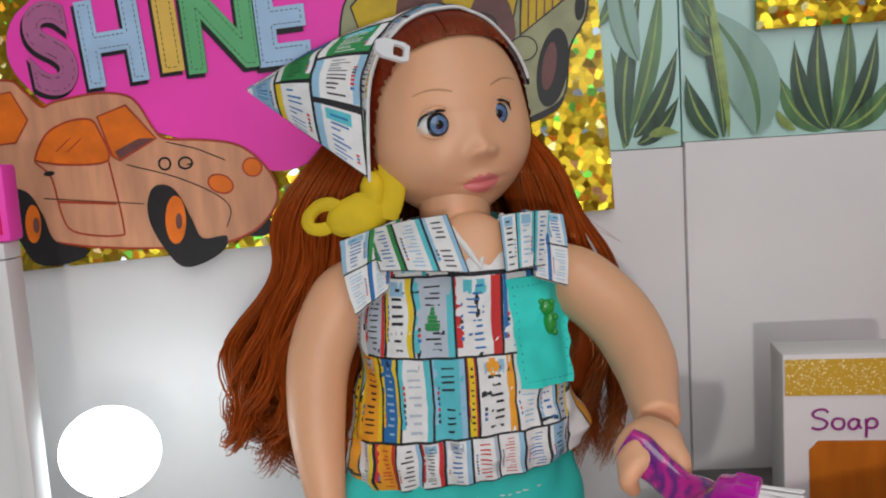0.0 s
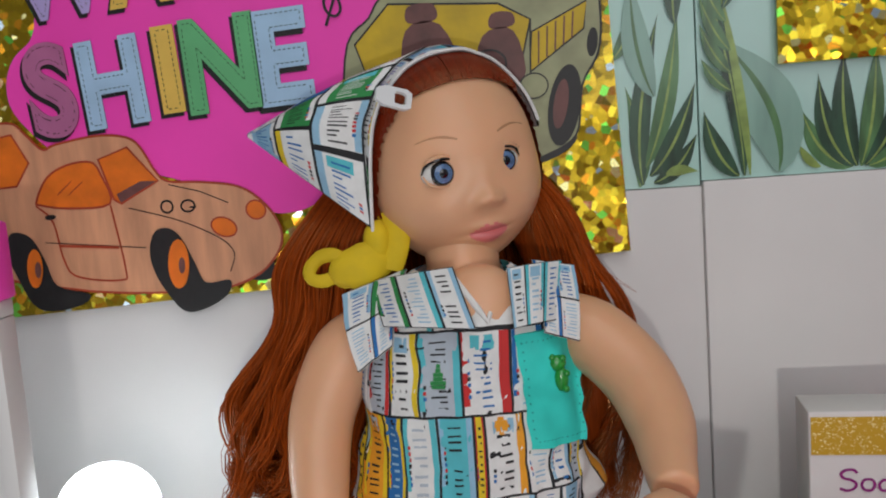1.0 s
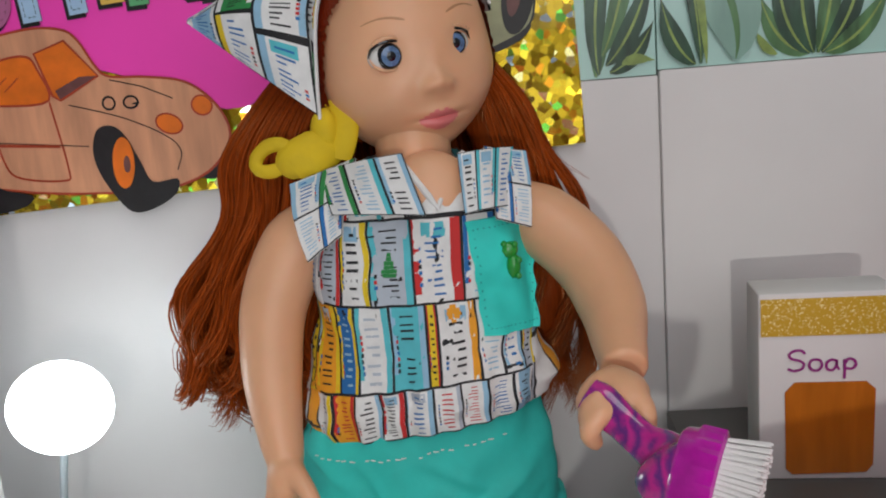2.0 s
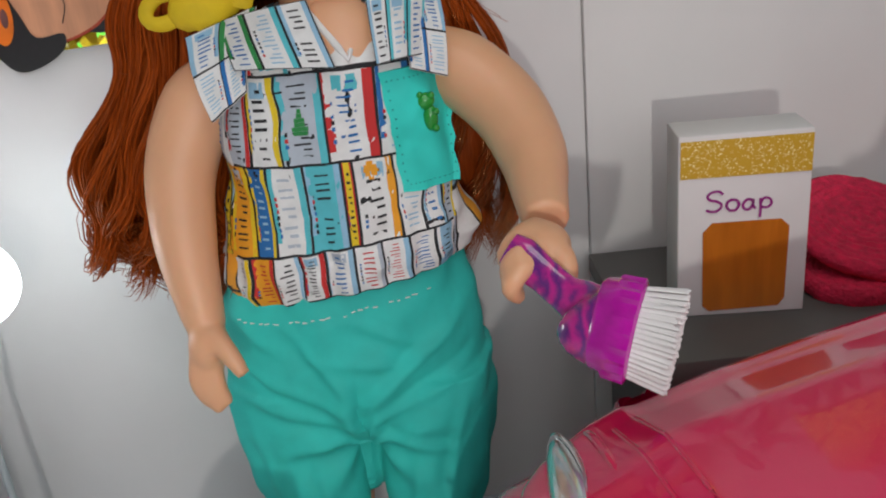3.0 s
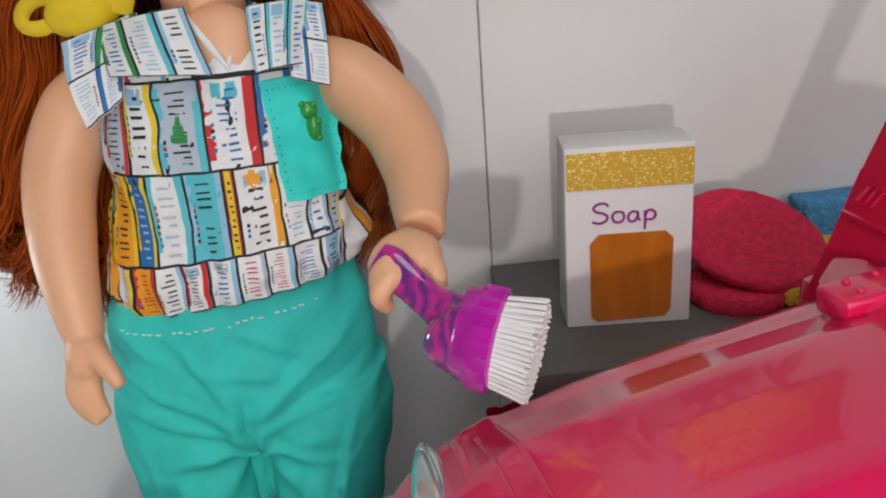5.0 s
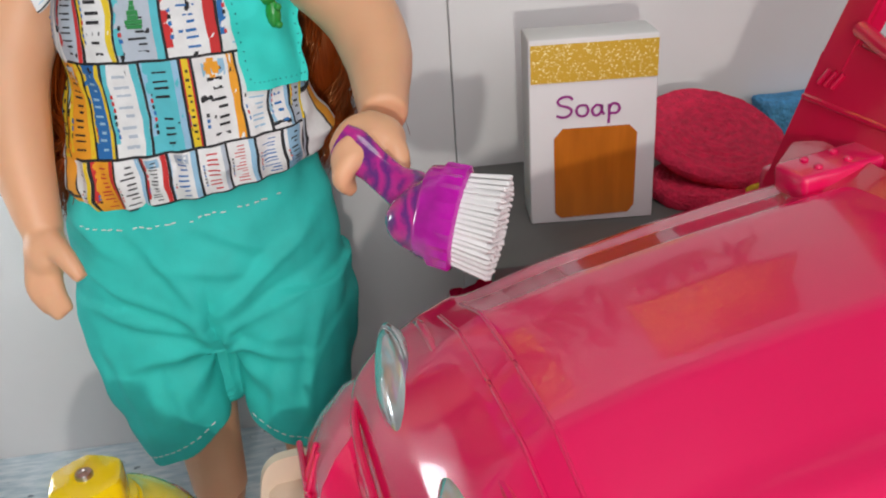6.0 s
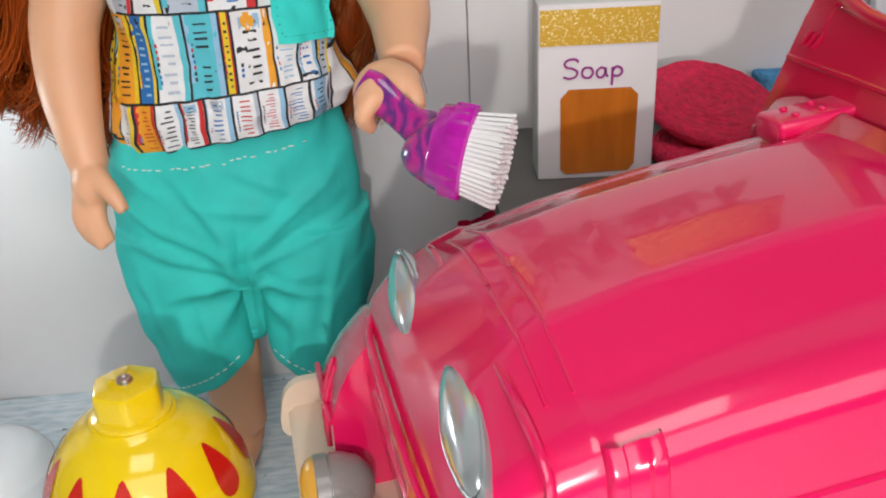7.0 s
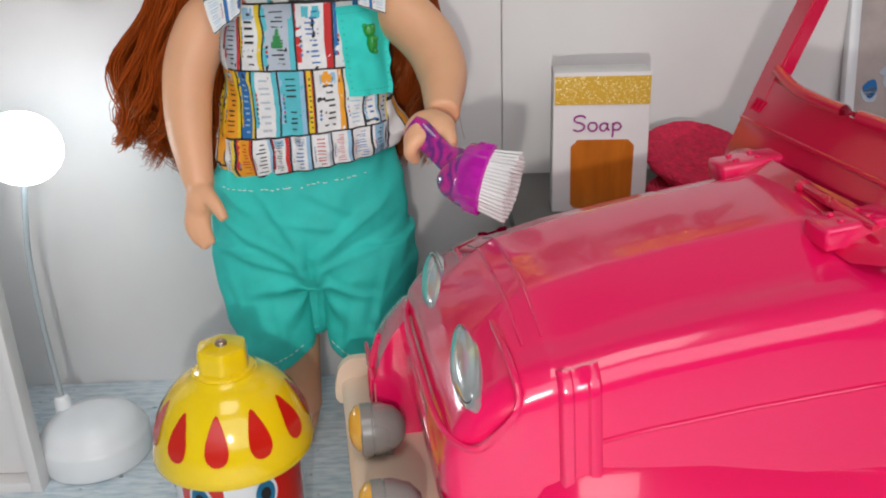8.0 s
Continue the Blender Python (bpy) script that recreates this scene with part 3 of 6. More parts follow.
drawing([("fill", oval(341, 66, 20, 9, 15), "black", 0, 0), ("fill", jeep, "khaki", 1, 0), ("loop", jeep, "black", 1, 1.2), ("fill", glass, "yellow_w", 2, 0), ("loop", glass, "black", 2, 1.2),
         ("fill", side_glass, "yellow_w", 2, 0), ("loop", side_glass, "black", 2, 1.0)]
        + [("line", [(345 + 5 * i, 130 + 2 * i), (343 + 5 * i, 112 + 3 * i)], "maroon", 3, 0.9) for i in range(5)]
        + [("fill", rounded([(268, 112), (270, 140), (290, 141), (298, 112)], 4), "maroon", 3, 0), ("fill", rounded([(272, 144), (273, 153), (287, 153), (288, 144)], 4), "maroon", 3, 0),
           ("fill", rounded([(308, 104), (313, 131), (331, 132), (334, 104)], 4), "maroon", 3, 0), ("fill", rounded([(318, 135), (320, 143), (331, 142), (331, 135)], 4), "maroon", 3, 0),
           ("loop", oval(316, 116, 9, 7, -10), "black", 4, 1.1), ("fill", oval(355, 87, 9, 23, -14), "black", 4, 0), ("fill", oval(353, 88, 4, 14, -14), "maroon", 5, 0),
           ("fill", oval(339, 100, 8, 7), "khaki", 5, 0), ("loop", oval(339, 100, 8, 7), "black", 5, 0.8), ("line", [(341, 137), (338, 108), (330, 60)], "black", 3, 1.0),
           ("fill", oval(374, 120, 3, 8, -10), "black", 3, 0)], 0.0020, "khaki-green open jeep cut-out with yellow windows", poster)

# gold card on the wallpaper
card = thing("gold_card", (0.25, WALL - 0.006, 0.4423), "gold holographic card fixed on leaf wallpaper", "card")
bm = bmesh.new()
block(bm, (0.1818, WALL - 0.0080, 0.4423), (0.330, WALL - 0.0064, 0.60), 0.0003)
part("foil_sheet", bm, M["foil"], card, smooth=False)

# ---- doll: one mesh ----
FWD = Vector((0.42, -0.905, -0.03)).normalized()
RGT = Vector((0.905, 0.42, 0.117))
RGT = (RGT - FWD * FWD.dot(RGT)).normalized()
UPH = FWD.cross(RGT).normalized()
HEAD = Vector((0.002, 0.4855, 0.4060))


def head_at(x, y, z):
    """From the head's own right, ahead and up to the world."""
    return HEAD + RGT * x + FWD * y + UPH * z


def bump(d, c, sx, sz, amp):
    return amp * math.exp(-((d.x - c[0]) / sx) ** 2 - ((d.z - c[1]) / sz) ** 2) if d.y > 0 else 0.0


def face_point(d):
    """The head's surface in the direction d (right, ahead, up)."""
    low = max(0.0, -d.z)
    x = 0.0425 * d.x * (1 + 0.10 * math.exp(-((d.z + 0.42) / 0.32) ** 2)) * (1 + 0.10 * low ** 2)
    y = (0.0425 if d.y > 0 else 0.046) * d.y * (1 + (0.16 if d.y > 0 else 0.0) * low)
    z = (0.050 if d.z > 0 else 0.0570) * d.z
    out = (bump(d, (0, -0.35), 0.105, 0.080, 0.0050) + bump(d, (0, -0.20), 0.08, 0.15, 0.0010) + bump(d, (0.12, -0.375), 0.06, 0.05, 0.0024) + bump(d, (-0.12, -0.375), 0.06, 0.05, 0.0024)
           + bump(d, (0, -0.59), 0.21, 0.05, 0.0026) + bump(d, (0, -0.70), 0.17, 0.055, 0.0030) - bump(d, (0, -0.645), 0.25, 0.016, 0.0018)
           + bump(d, (0, -0.90), 0.24, 0.09, 0.004) - bump(d, (0.44, -0.08), 0.20, 0.14, 0.0026) - bump(d, (-0.44, -0.08), 0.20, 0.14, 0.0026)
           + bump(d, (0.5, -0.5), 0.25, 0.22, 0.0022) + bump(d, (-0.5, -0.5), 0.25, 0.22, 0.0022))
    return Vector((x, y + out, z))


def lip(d):
    w = abs(d.x) / 0.225
    if d.y < 0.2 or w > 1:
        return False
    top = -0.640 + 0.080 * (1 - w ** 1.5) - 0.022 * math.exp(-(d.x / 0.045) ** 2)
    return -0.640 - 0.105 * (1 - w ** 2) ** 0.8 < d.z < top


SKIN, LIPS, BROW, WHITE, IRIS, PUPIL, HAIR = range(7)
bm = bmesh.new()
NU, NV = 200, 130
rings = []
dirs = []
for j in range(NV + 1):
    ph = math.pi * (j + 0.02) / (NV + 0.04)
    row = []
    for i in range(NU):
        th = 2 * math.pi * i / NU
        d = Vector((math.sin(ph) * math.cos(th), math.sin(ph) * math.sin(th), math.cos(ph)))
        row.append(d)
    dirs.append(row)
    rings.append([head_at(*face_point(d)) for d in row])
faces = loft(bm, rings, SKIN)
for k, q in enumerate(faces[:NU * NV]):
    j, i = divmod(k, NU)
    if lip((dirs[j][i] + dirs[j + 1][(i + 1) % NU]) / 2):
        q.material_index = LIPS
# eyes with their iris, pupil, lashes and brows
for s in (-1, 1):
    e = Vector((s * 0.0162 - 0.0034, 0.0384, -0.0045))
    turn = Matrix((RGT, UPH, FWD)).transposed()
    K = 1.08
    c = head_at(e.x, e.y - 0.0058, e.z)
    ball(bm, c, (0.0084 * K, 0.0064 * K, 0.0074), turn, WHITE, 28, 18)
    lathe(bm, [(0.0001, 0.00755), (0.0026 * K, 0.00745), (0.0048 * K, 0.0067), (0.0053 * K, 0.0052)], c, 32, IRIS, turn)
    lathe(bm, [(0.0001, 0.0079), (0.0014 * K, 0.0078), (0.0022 * K, 0.0074)], c, 24, PUPIL, turn)
    lathe(bm, [(0.0047 * K, 0.0069), (0.0053 * K, 0.0062), (0.0056 * K, 0.0050)], c, 32, PUPIL, turn)
    arc = []
    for k in range(15):
        w = -1 + 2 * k / 14
        arc.append(c + turn @ Vector((0.0087 * K * w, 0.0058 * K * math.sqrt(max(0, 1 - w * w)) + 0.0006, 0.0064 - 0.0042 * w * w)))
    tube(bm, arc, [0.00025] + [0.00075] * 13 + [0.00025], 6, PUPIL)
    tube(bm, [p + UPH * 0.0013 + FWD * 0.0002 for p in arc[1:-1]], [0.0002] + [0.0010] * 11 + [0.0002], 6, SKIN)
    for k in range(2, 14):
        tube(bm, [arc[k], arc[k] + FWD * 0.0012 + UPH * 0.0018 + RGT * 0.0010 * (k - 7) / 5], [0.0002, 0.00005], 4, PUPIL)
    low = [c + turn @ Vector((0.0082 * K * w, -0.0058 * K * math.sqrt(max(0, 1 - w * w)), 0.0056 - 0.003 * w * w)) for w in [-1 + 2 * k / 12 for k in range(13)]]
    tube(bm, low, [0.0003] + [0.0007] * 11 + [0.0003], 6, SKIN)
    brow = []
    for k in range(10):
        w = k / 9
        d = Vector((s * (0.24 + 0.42 * w), math.sqrt(max(0.05, 1 - (0.24 + 0.42 * w) ** 2 - 0.05)), 0.16 + 0.09 * math.sin(math.pi * (0.15 + 0.65 * w))))
        brow.append(head_at(*(face_point(d.normalized()) * 1.002)))
    tube(bm, brow, [0.0003, 0.0005, 0.0006, 0.0006, 0.0005, 0.0005, 0.0004, 0.0003, 0.0003, 0.0002], 6, BROW, 0, 0.25, FWD)

# neck, chest, arms and legs grown together
b2 = bmesh.new()
tube(b2, [(0.004, 0.476, 0.300), (0.005, 0.474, 0.345), (0.004, 0.474, 0.372)], [0.024, 0.019, 0.019], 20, 0, 8)
ball(b2, (0.004, 0.468, 0.300), (0.047, 0.028, 0.046))
tube(b2, [(-0.040, 0.468, 0.318), (-0.057, 0.464, 0.309), (-0.069, 0.452, 0.283), (-0.070, 0.437, 0.252), (-0.066, 0.424, 0.228), (-0.0635, 0.419, 0.214)],
     [0.017, 0.0185, 0.0168, 0.0148, 0.0112, 0.0092], 20, 0, 26)
ball(b2, (-0.063, 0.415, 0.207), (0.0095, 0.0125, 0.0125))
for dx, end, r in ((-0.006, (-0.066, 0.407, 0.1800), 0.0040), (-0.002, (-0.0615, 0.405, 0.1770), 0.0042), (0.002, (-0.057, 0.406, 0.1800), 0.0040)):
    tube(b2, [(-0.063 + dx * 0.6, 0.412, 0.206), (-0.0635 + dx, 0.408, 0.192), end], [r + 0.0015, r + 0.0006, r * 0.7], 12, 0, 8)
tube(b2, [(-0.060, 0.412, 0.214), (-0.051, 0.403, 0.207), (-0.0455, 0.399, 0.1985)], [0.0062, 0.0048, 0.0034], 12, 0, 8)
tube(b2, [(0.046, 0.468, 0.320), (0.067, 0.462, 0.313), (0.086, 0.448, 0.296), (0.0935, 0.425, 0.280), (0.093, 0.400, 0.270), (0.0925, 0.382, 0.264)],
     [0.016, 0.0185, 0.0178, 0.0158, 0.0120, 0.0098], 20, 0, 26)
ball(b2, (0.0875, 0.366, 0.2600), (0.0125, 0.0125, 0.0105))
for k, (y0, z0) in enumerate(((0.365, 0.266), (0.358, 0.263), (0.353, 0.259))):
    tube(b2, [(0.088, y0 + 0.006, z0), (0.079, y0 - 0.004, z0 + 0.001), (0.0735, y0 - 0.006, z0 - 0.006), (0.077, y0 - 0.001, z0 - 0.013)],
         [0.0052, 0.0046, 0.0042, 0.0034], 12, 0, 12)
tube(b2, [(0.092, 0.362, 0.262), (0.0955, 0.353, 0.256), (0.0935, 0.349, 0.246)], [0.0062, 0.005, 0.0036], 12, 0, 10)
for s, x in ((-1, -0.023), (1, 0.036)):
    tube(b2, [(x, 0.468, 0.15), (x, 0.466, 0.10), (x, 0.464, 0.055), (x, 0.464, 0.02)], [0.026, 0.0205, 0.0175, 0.0160], 20, 0, 16)
    tube(b2, [(x, 0.474, 0.010), (x, 0.455, 0.0105), (x, 0.438, 0.009)], [0.0125, 0.0125, 0.0095], 16, 0, 8, 0.8, (0, 0, 1))
ball(b2, (0.014, 0.448, 0.331), (0.022, 0.014, 0.023))
pour(bm, melt(b2, 0.0016, 6), SKIN)

# hair: the cap under the scarf and many wavy locks
rng = random.Random(4)


def cap_shell(bm, inside, lift, mat, nu=120, nv=70):
    """A shell over the head where inside(d) holds."""
    vs = {}
    for j in range(1, nv):
        for i in range(nu):
            ph, th = math.pi * j / nv, 2 * math.pi * i / nu
            d = Vector((math.sin(ph) * math.cos(th), math.sin(ph) * math.sin(th), math.cos(ph)))
            if inside(d):
                p = face_point(d)
                p = Vector((p.x, p.y, p.z)) + d * lift(d)
                vs[j, i] = bm.verts.new(head_at(*p))
    for j in range(1, nv - 1):
        for i in range(nu):
            q = [(j, i), (j, (i + 1) % nu), (j + 1, (i + 1) % nu), (j + 1, i)]
            if all(k in vs for k in q):
                bm.faces.new([vs[k] for k in q]).material_index = mat
    return vs


def hairline(d):
    return d.y < 0.42 + 0.55 * max(0, d.z - 0.30) - 0.30 * max(0, 0.35 - d.z) or d.z > 0.80


cap_shell(bm, lambda d: hairline(d) and d.z > -0.75, lambda d: 0.0022 + 0.0006 * math.sin(60 * math.atan2(d.x, d.z)), 7)
for k in range(420):  # strands combed back from the forehead
    w = -1.25 + 2.5 * rng.random()
    pts = []
    for s in range(8):
        t = s / 7
        up = 0.72 + 0.30 * t
        d = Vector((math.sin(w) * 0.75, math.cos(w * 0.9) * (0.72 - 0.95 * t), up * math.cos(w * 0.75) + 0.02)).normalized()
        pts.append(head_at(*(face_point(d) + d * (0.0016 + 0.002 * min(1, 4 * t)))))
    tube(bm, pts, [0.0003] + [0.0006] * 6 + [0.0004], 5, 7)


def lock(root, points, radius, phase, wave, turns=15.0):
    """One wavy lock that tightens into a curl at its end."""
    n = 34
    pts = spline([root] + points, n)
    out = []
    for i, p in enumerate(pts):
        t = i / (n - 1)
        amp = wave * (0.18 * t + 1.05 * t ** 2.6)
        a = phase + turns * t ** 1.25
        out.append(p + Vector((amp * math.sin(a), 0.9 * amp * math.cos(a), 0.35 * amp * math.sin(1.7 * a))))
    rr = [radius * (0.7 + 0.4 * math.sin(math.pi * min(1, 0.15 + 0.8 * i / (n - 1)))) * (1 if i < n - 4 else (n - i) / 5) for i in range(n)]
    tube(bm, out, rr, 5, HAIR, 0, 0.8)


tube(bm, [head_at(-0.036, -0.02, 0.0), (-0.056, 0.500, 0.350), (-0.073, 0.498, 0.310), (-0.083, 0.492, 0.265), (-0.084, 0.490, 0.226)], [0.016, 0.024, 0.030, 0.030, 0.014], 20, HAIR, 24, 0.62)
tube(bm, [head_at(0.034, -0.02, 0.0), (0.050, 0.508, 0.350), (0.062, 0.508, 0.310), (0.064, 0.505, 0.265), (0.058, 0.502, 0.222)], [0.013, 0.016, 0.020, 0.020, 0.009], 20, HAIR, 24, 0.62)
for k in range(2600):  # the fall on the doll's right, in bunches that curl together
    a, b = rng.random(), rng.random()
    bunch = int(a * 9)
    root = head_at(-0.040 + 0.006 * b, -0.006 - 0.036 * a, -0.004 + 0.024 * (a - 0.5))
    x1, x2, x3 = -0.046 - 0.052 * a ** 0.9, -0.054 - 0.066 * a, -0.050 - 0.074 * a
    y1 = 0.468 + 0.052 * b
    end = 0.199 + 0.040 * rng.random() ** 2 + 0.028 * a * a
    lock(root, [(x1 * 0.92, y1 + 0.004, 0.360), (x1, y1, 0.325), (x2, y1 - 0.010 * a, 0.285), (x3, y1 - 0.012, 0.248), (x3 + 0.012, y1 - 0.008, end)],
         0.00032 + 0.00040 * rng.random() ** 2, 1.9 * bunch + 1.1 * rng.random() + 1.2 * b, 0.0070 + 0.0065 * rng.random())
for k in range(1250):  # the fall on the doll's left
    a, b = rng.random(), rng.random()
    bunch = int(a * 7)
    root = head_at(0.038 + 0.006 * b, -0.010 - 0.03 * a, -0.002 + 0.02 * (a - 0.5))
    x1, x2, x3 = 0.046 + 0.030 * a, 0.042 + 0.050 * a, 0.036 + 0.046 * a
    y1 = 0.495 + 0.030 * b
    end = 0.204 + 0.03 * rng.random() ** 2
    lock(root, [(0.038 + 0.022 * a, y1, 0.378), (x1, y1, 0.345), (x2, y1, 0.31), (x2 + 0.002, y1 - 0.004, 0.265), (x3, y1 - 0.006, end)],
         0.00026 + 0.00036 * rng.random() ** 2, 2.1 * bunch + 1.1 * rng.random(), 0.0045 + 0.004 * rng.random())
for k in range(200):  # the back
    a, b = rng.random(), rng.random()
    x1 = -0.05 + 0.1 * a
    lock(head_at(-0.03 + 0.06 * a, -0.036, -0.005), [(x1, 0.522 + 0.012 * b, 0.35), (x1, 0.515 + 0.015 * b, 0.29), (x1 * 1.1, 0.512 + 0.015 * b, 0.225)],
         0.0016, 6.28 * b, 0.004)
for k in range(60):  # stray hairs
    a = rng.random()
    s = -1 if k % 5 else 1
    x = s * (0.07 + 0.035 * a)
    z = 0.36 - 0.12 * a
    p = [Vector((x * 0.8, 0.475, z + 0.02)), Vector((x, 0.47, z)), Vector((x + s * (0.004 + 0.012 * rng.random()), 0.468, z - 0.035 * rng.random()))]
    tube(bm, spline(p, 8), [0.00014] * 8, 3, HAIR)
doll = part("doll", bm, [M["skin"], M["lips"], M["brow"], M["eyewhite"], M["iris"], M["pupil"], M["hair"], M["hair_dark"]])
tagged(doll, "vinyl doll with long copper-red hair and blue eyes, standing", "doll")

# ---- the printed cotton of the shirt and scarf ----
PRINT = {}


def ink(c):
    if c not in PRINT:
        PRINT[c] = surface("print_" + c, {"w": (0.80, 0.80, 0.80), "k": (0.015, 0.015, 0.018), "t": (0.10, 0.52, 0.60), "b": (0.02, 0.16, 0.45), "l": (0.30, 0.52, 0.70),
                                          "o": (0.85, 0.36, 0.02), "y": (0.80, 0.58, 0.02), "r": (0.60, 0.03, 0.03), "g": (0.03, 0.26, 0.07), "s": (0.48, 0.54, 0.62),
                                          "v": (0.18, 0.12, 0.45)}[c], 0.75, vary=0.08, scale=160, bump=0.5, grain=1600, depth=0.0003)
    return PRINT[c]


INKS = "wktbloyrgsv"
COTTON = [ink(c) for c in INKS]


def patch(bm, at, u0, u1, v0, v1, lift, c, nu=5, nv=8):
    """A printed field on the cloth at(u, v, lift)."""
    vs = [[bm.verts.new(at(u0 + (u1 - u0) * i / nu, v0 + (v1 - v0) * j / nv, lift)) for i in range(nu + 1)] for j in range(nv + 1)]
    for j in range(nv):
        for i in range(nu):
            bm.faces.new((vs[j][i], vs[j][i + 1], vs[j + 1][i + 1], vs[j + 1][i])).material_index = INKS.index(c)


def printed_plate(bm, at, u0, u1, v0, v1, ground, band, text, seed, lift=0.00045, gap=0.0006):
    """A printed plate turned on end: ground, two side bands, a column of plain bars for its writing."""
    r = random.Random(seed)
    u0, u1, v0, v1 = u0 + gap, u1 - gap, v0 + gap, v1 - gap
    patch(bm, at, u0, u1, v0, v1, lift, ground)
    w, h = u1 - u0, v1 - v0
    if band != ground:
        patch(bm, at, u1 - w * 0.17, u1, v0, v1, lift + 0.00012, band, 2)
        if r.random() < 0.6:
            patch(bm, at, u0, u0 + w * 0.13, v0 + h * 0.25 * r.random(), v1, lift + 0.00012, band, 2)
        if r.random() < 0.5:
            patch(bm, at, u0 + w * 0.2, u0 + w * 0.75, v1 - h * 0.22, v1 - h * 0.04, lift + 0.0001, r.choice("stl"), 3, 2)
    k = r.choice((4, 5, 5, 6))
    a, b = u0 + w * 0.27, u0 + w * (0.66 if band != ground else 0.8)
    for i in range(k):
        if k > 4 and i == k // 2 and r.random() < 0.4:
            continue
        s, e = v0 + h * (0.08 + 0.86 * i / k), v0 + h * (0.08 + 0.86 * (i + 0.72) / k)
        t = (e - s) * (0.17 + 0.08 * r.random())
        # plain bars for each character
        q, far = r.choice((0.0, 0.0, 0.3, 0.5)), r.choice((0.0, 0.0, 0.35))
        patch(bm, at, a + (b - a) * far, b, s, s + t, lift + 0.0002, text, 2, 1)
        patch(bm, at, a + (b - a) * q, b, e - t, e, lift + 0.0002, text, 2, 1)
    for i in range(r.choice((3, 5, 7))):
        s = v0 + h * (0.2 + 0.07 * i)
        patch(bm, at, u0 + w * 0.1, u0 + w * 0.17, s, s + h * 0.045, lift + 0.0002, r.choice("bkr"), 1, 1)


# ---- shirt ----
SX, SY = 0.004, 0.464
SH_Z = [0.216, 0.222, 0.232, 0.250, 0.275, 0.300, 0.318, 0.330, 0.339, 0.346, 0.351]
SH_A = [0.054, 0.0615, 0.0650, 0.0605, 0.0555, 0.0535, 0.0530, 0.0520, 0.0450, 0.0330, 0.0240]
SH_B = [0.034, 0.0395, 0.0420, 0.0385, 0.0360, 0.0350, 0.0330, 0.0300, 0.0260, 0.0220, 0.0190]


def creases(x, z):
    p = Vector((x * 38, z * 30, 3.1))
    soft = noise.noise(p) * 0.0034 + (0.5 - abs(noise.noise(p * 1.9))) * 0.0030 - 0.0012 + noise.noise(p * 5) * 0.0007
    puff = math.exp(-((z - 0.232) / 0.016) ** 2) * (0.0016 * math.sin(x * 420 + 3 * noise.noise(Vector((x * 60, z * 40, 0)))))
    return 1.3 * soft + puff


def shirt_at(th, z, lift=0.0):
    a, b = np.interp(z, SH_Z, SH_A), np.interp(z, SH_Z, SH_B)
    c, s = math.cos(th), math.sin(th)
    x, y = a * math.copysign(abs(c) ** 0.86, c), b * math.copysign(abs(s) ** 0.86, s)
    k = 1 + (creases(SX + x, z) + lift) / max(0.02, math.hypot(x, y))
    return Vector((SX + x * k, SY + y * k, z + 0.009 * (x / 0.06) * max(0, 0.27 - z) / 0.05))


def shirt_front(x, z, lift):
    """The front of the shirt at x and z."""
    a = float(np.interp(z, SH_Z, SH_A))
    c = max(-0.985, min(0.985, (x - SX) / a))
    return shirt_at(-math.acos(math.copysign(abs(c) ** (1 / 0.86), c)), z, lift)


shirt = thing("shirt", (SX, SY, 0.216), "sleeveless cotton shirt printed with coloured number plates, worn by doll", "shirt")
bm = bmesh.new()
loft(bm, [[shirt_at(2 * math.pi * k / 180, float(z)) for k in range(180)] for z in np.linspace(0.2208, 0.351, 90)], INKS.index("k"), cap=False)


def in_neck(x, z):
    """Inside the V of the open neck."""
    t = (z - 0.329) / 0.022
    return t > 0 and 0.0170 - 0.0150 * t < x < 0.0170 + 0.0115 * t


for q in [q for q in bm.faces if q.calc_center_median().y < SY and in_neck(q.calc_center_median().x, q.calc_center_median().z)]:
    bm.faces.remove(q)
for q in bm.faces:  # the sides and back, beyond the fitted plates
    c = q.calc_center_median()
    th = math.atan2((c.y - SY) / 0.036, (c.x - SX) / 0.058)
    if c.y > SY - 0.010 or abs(math.cos(th)) > 0.80:
        u, v = (th / 0.30) % 1, (c.z - 0.2215) / 0.038 % 1
        if 0.08 < u and 0.05 < v:
            q.material_index = INKS.index("wlwtwswo"[int(th / 0.30 + 40 + 3 * int((c.z - 0.2215) / 0.038)) % 8])
for q in bm.faces:
    c = q.calc_center_median()
    if c.y < SY and c.z > 0.3255:
        q.material_index = INKS.index("w")
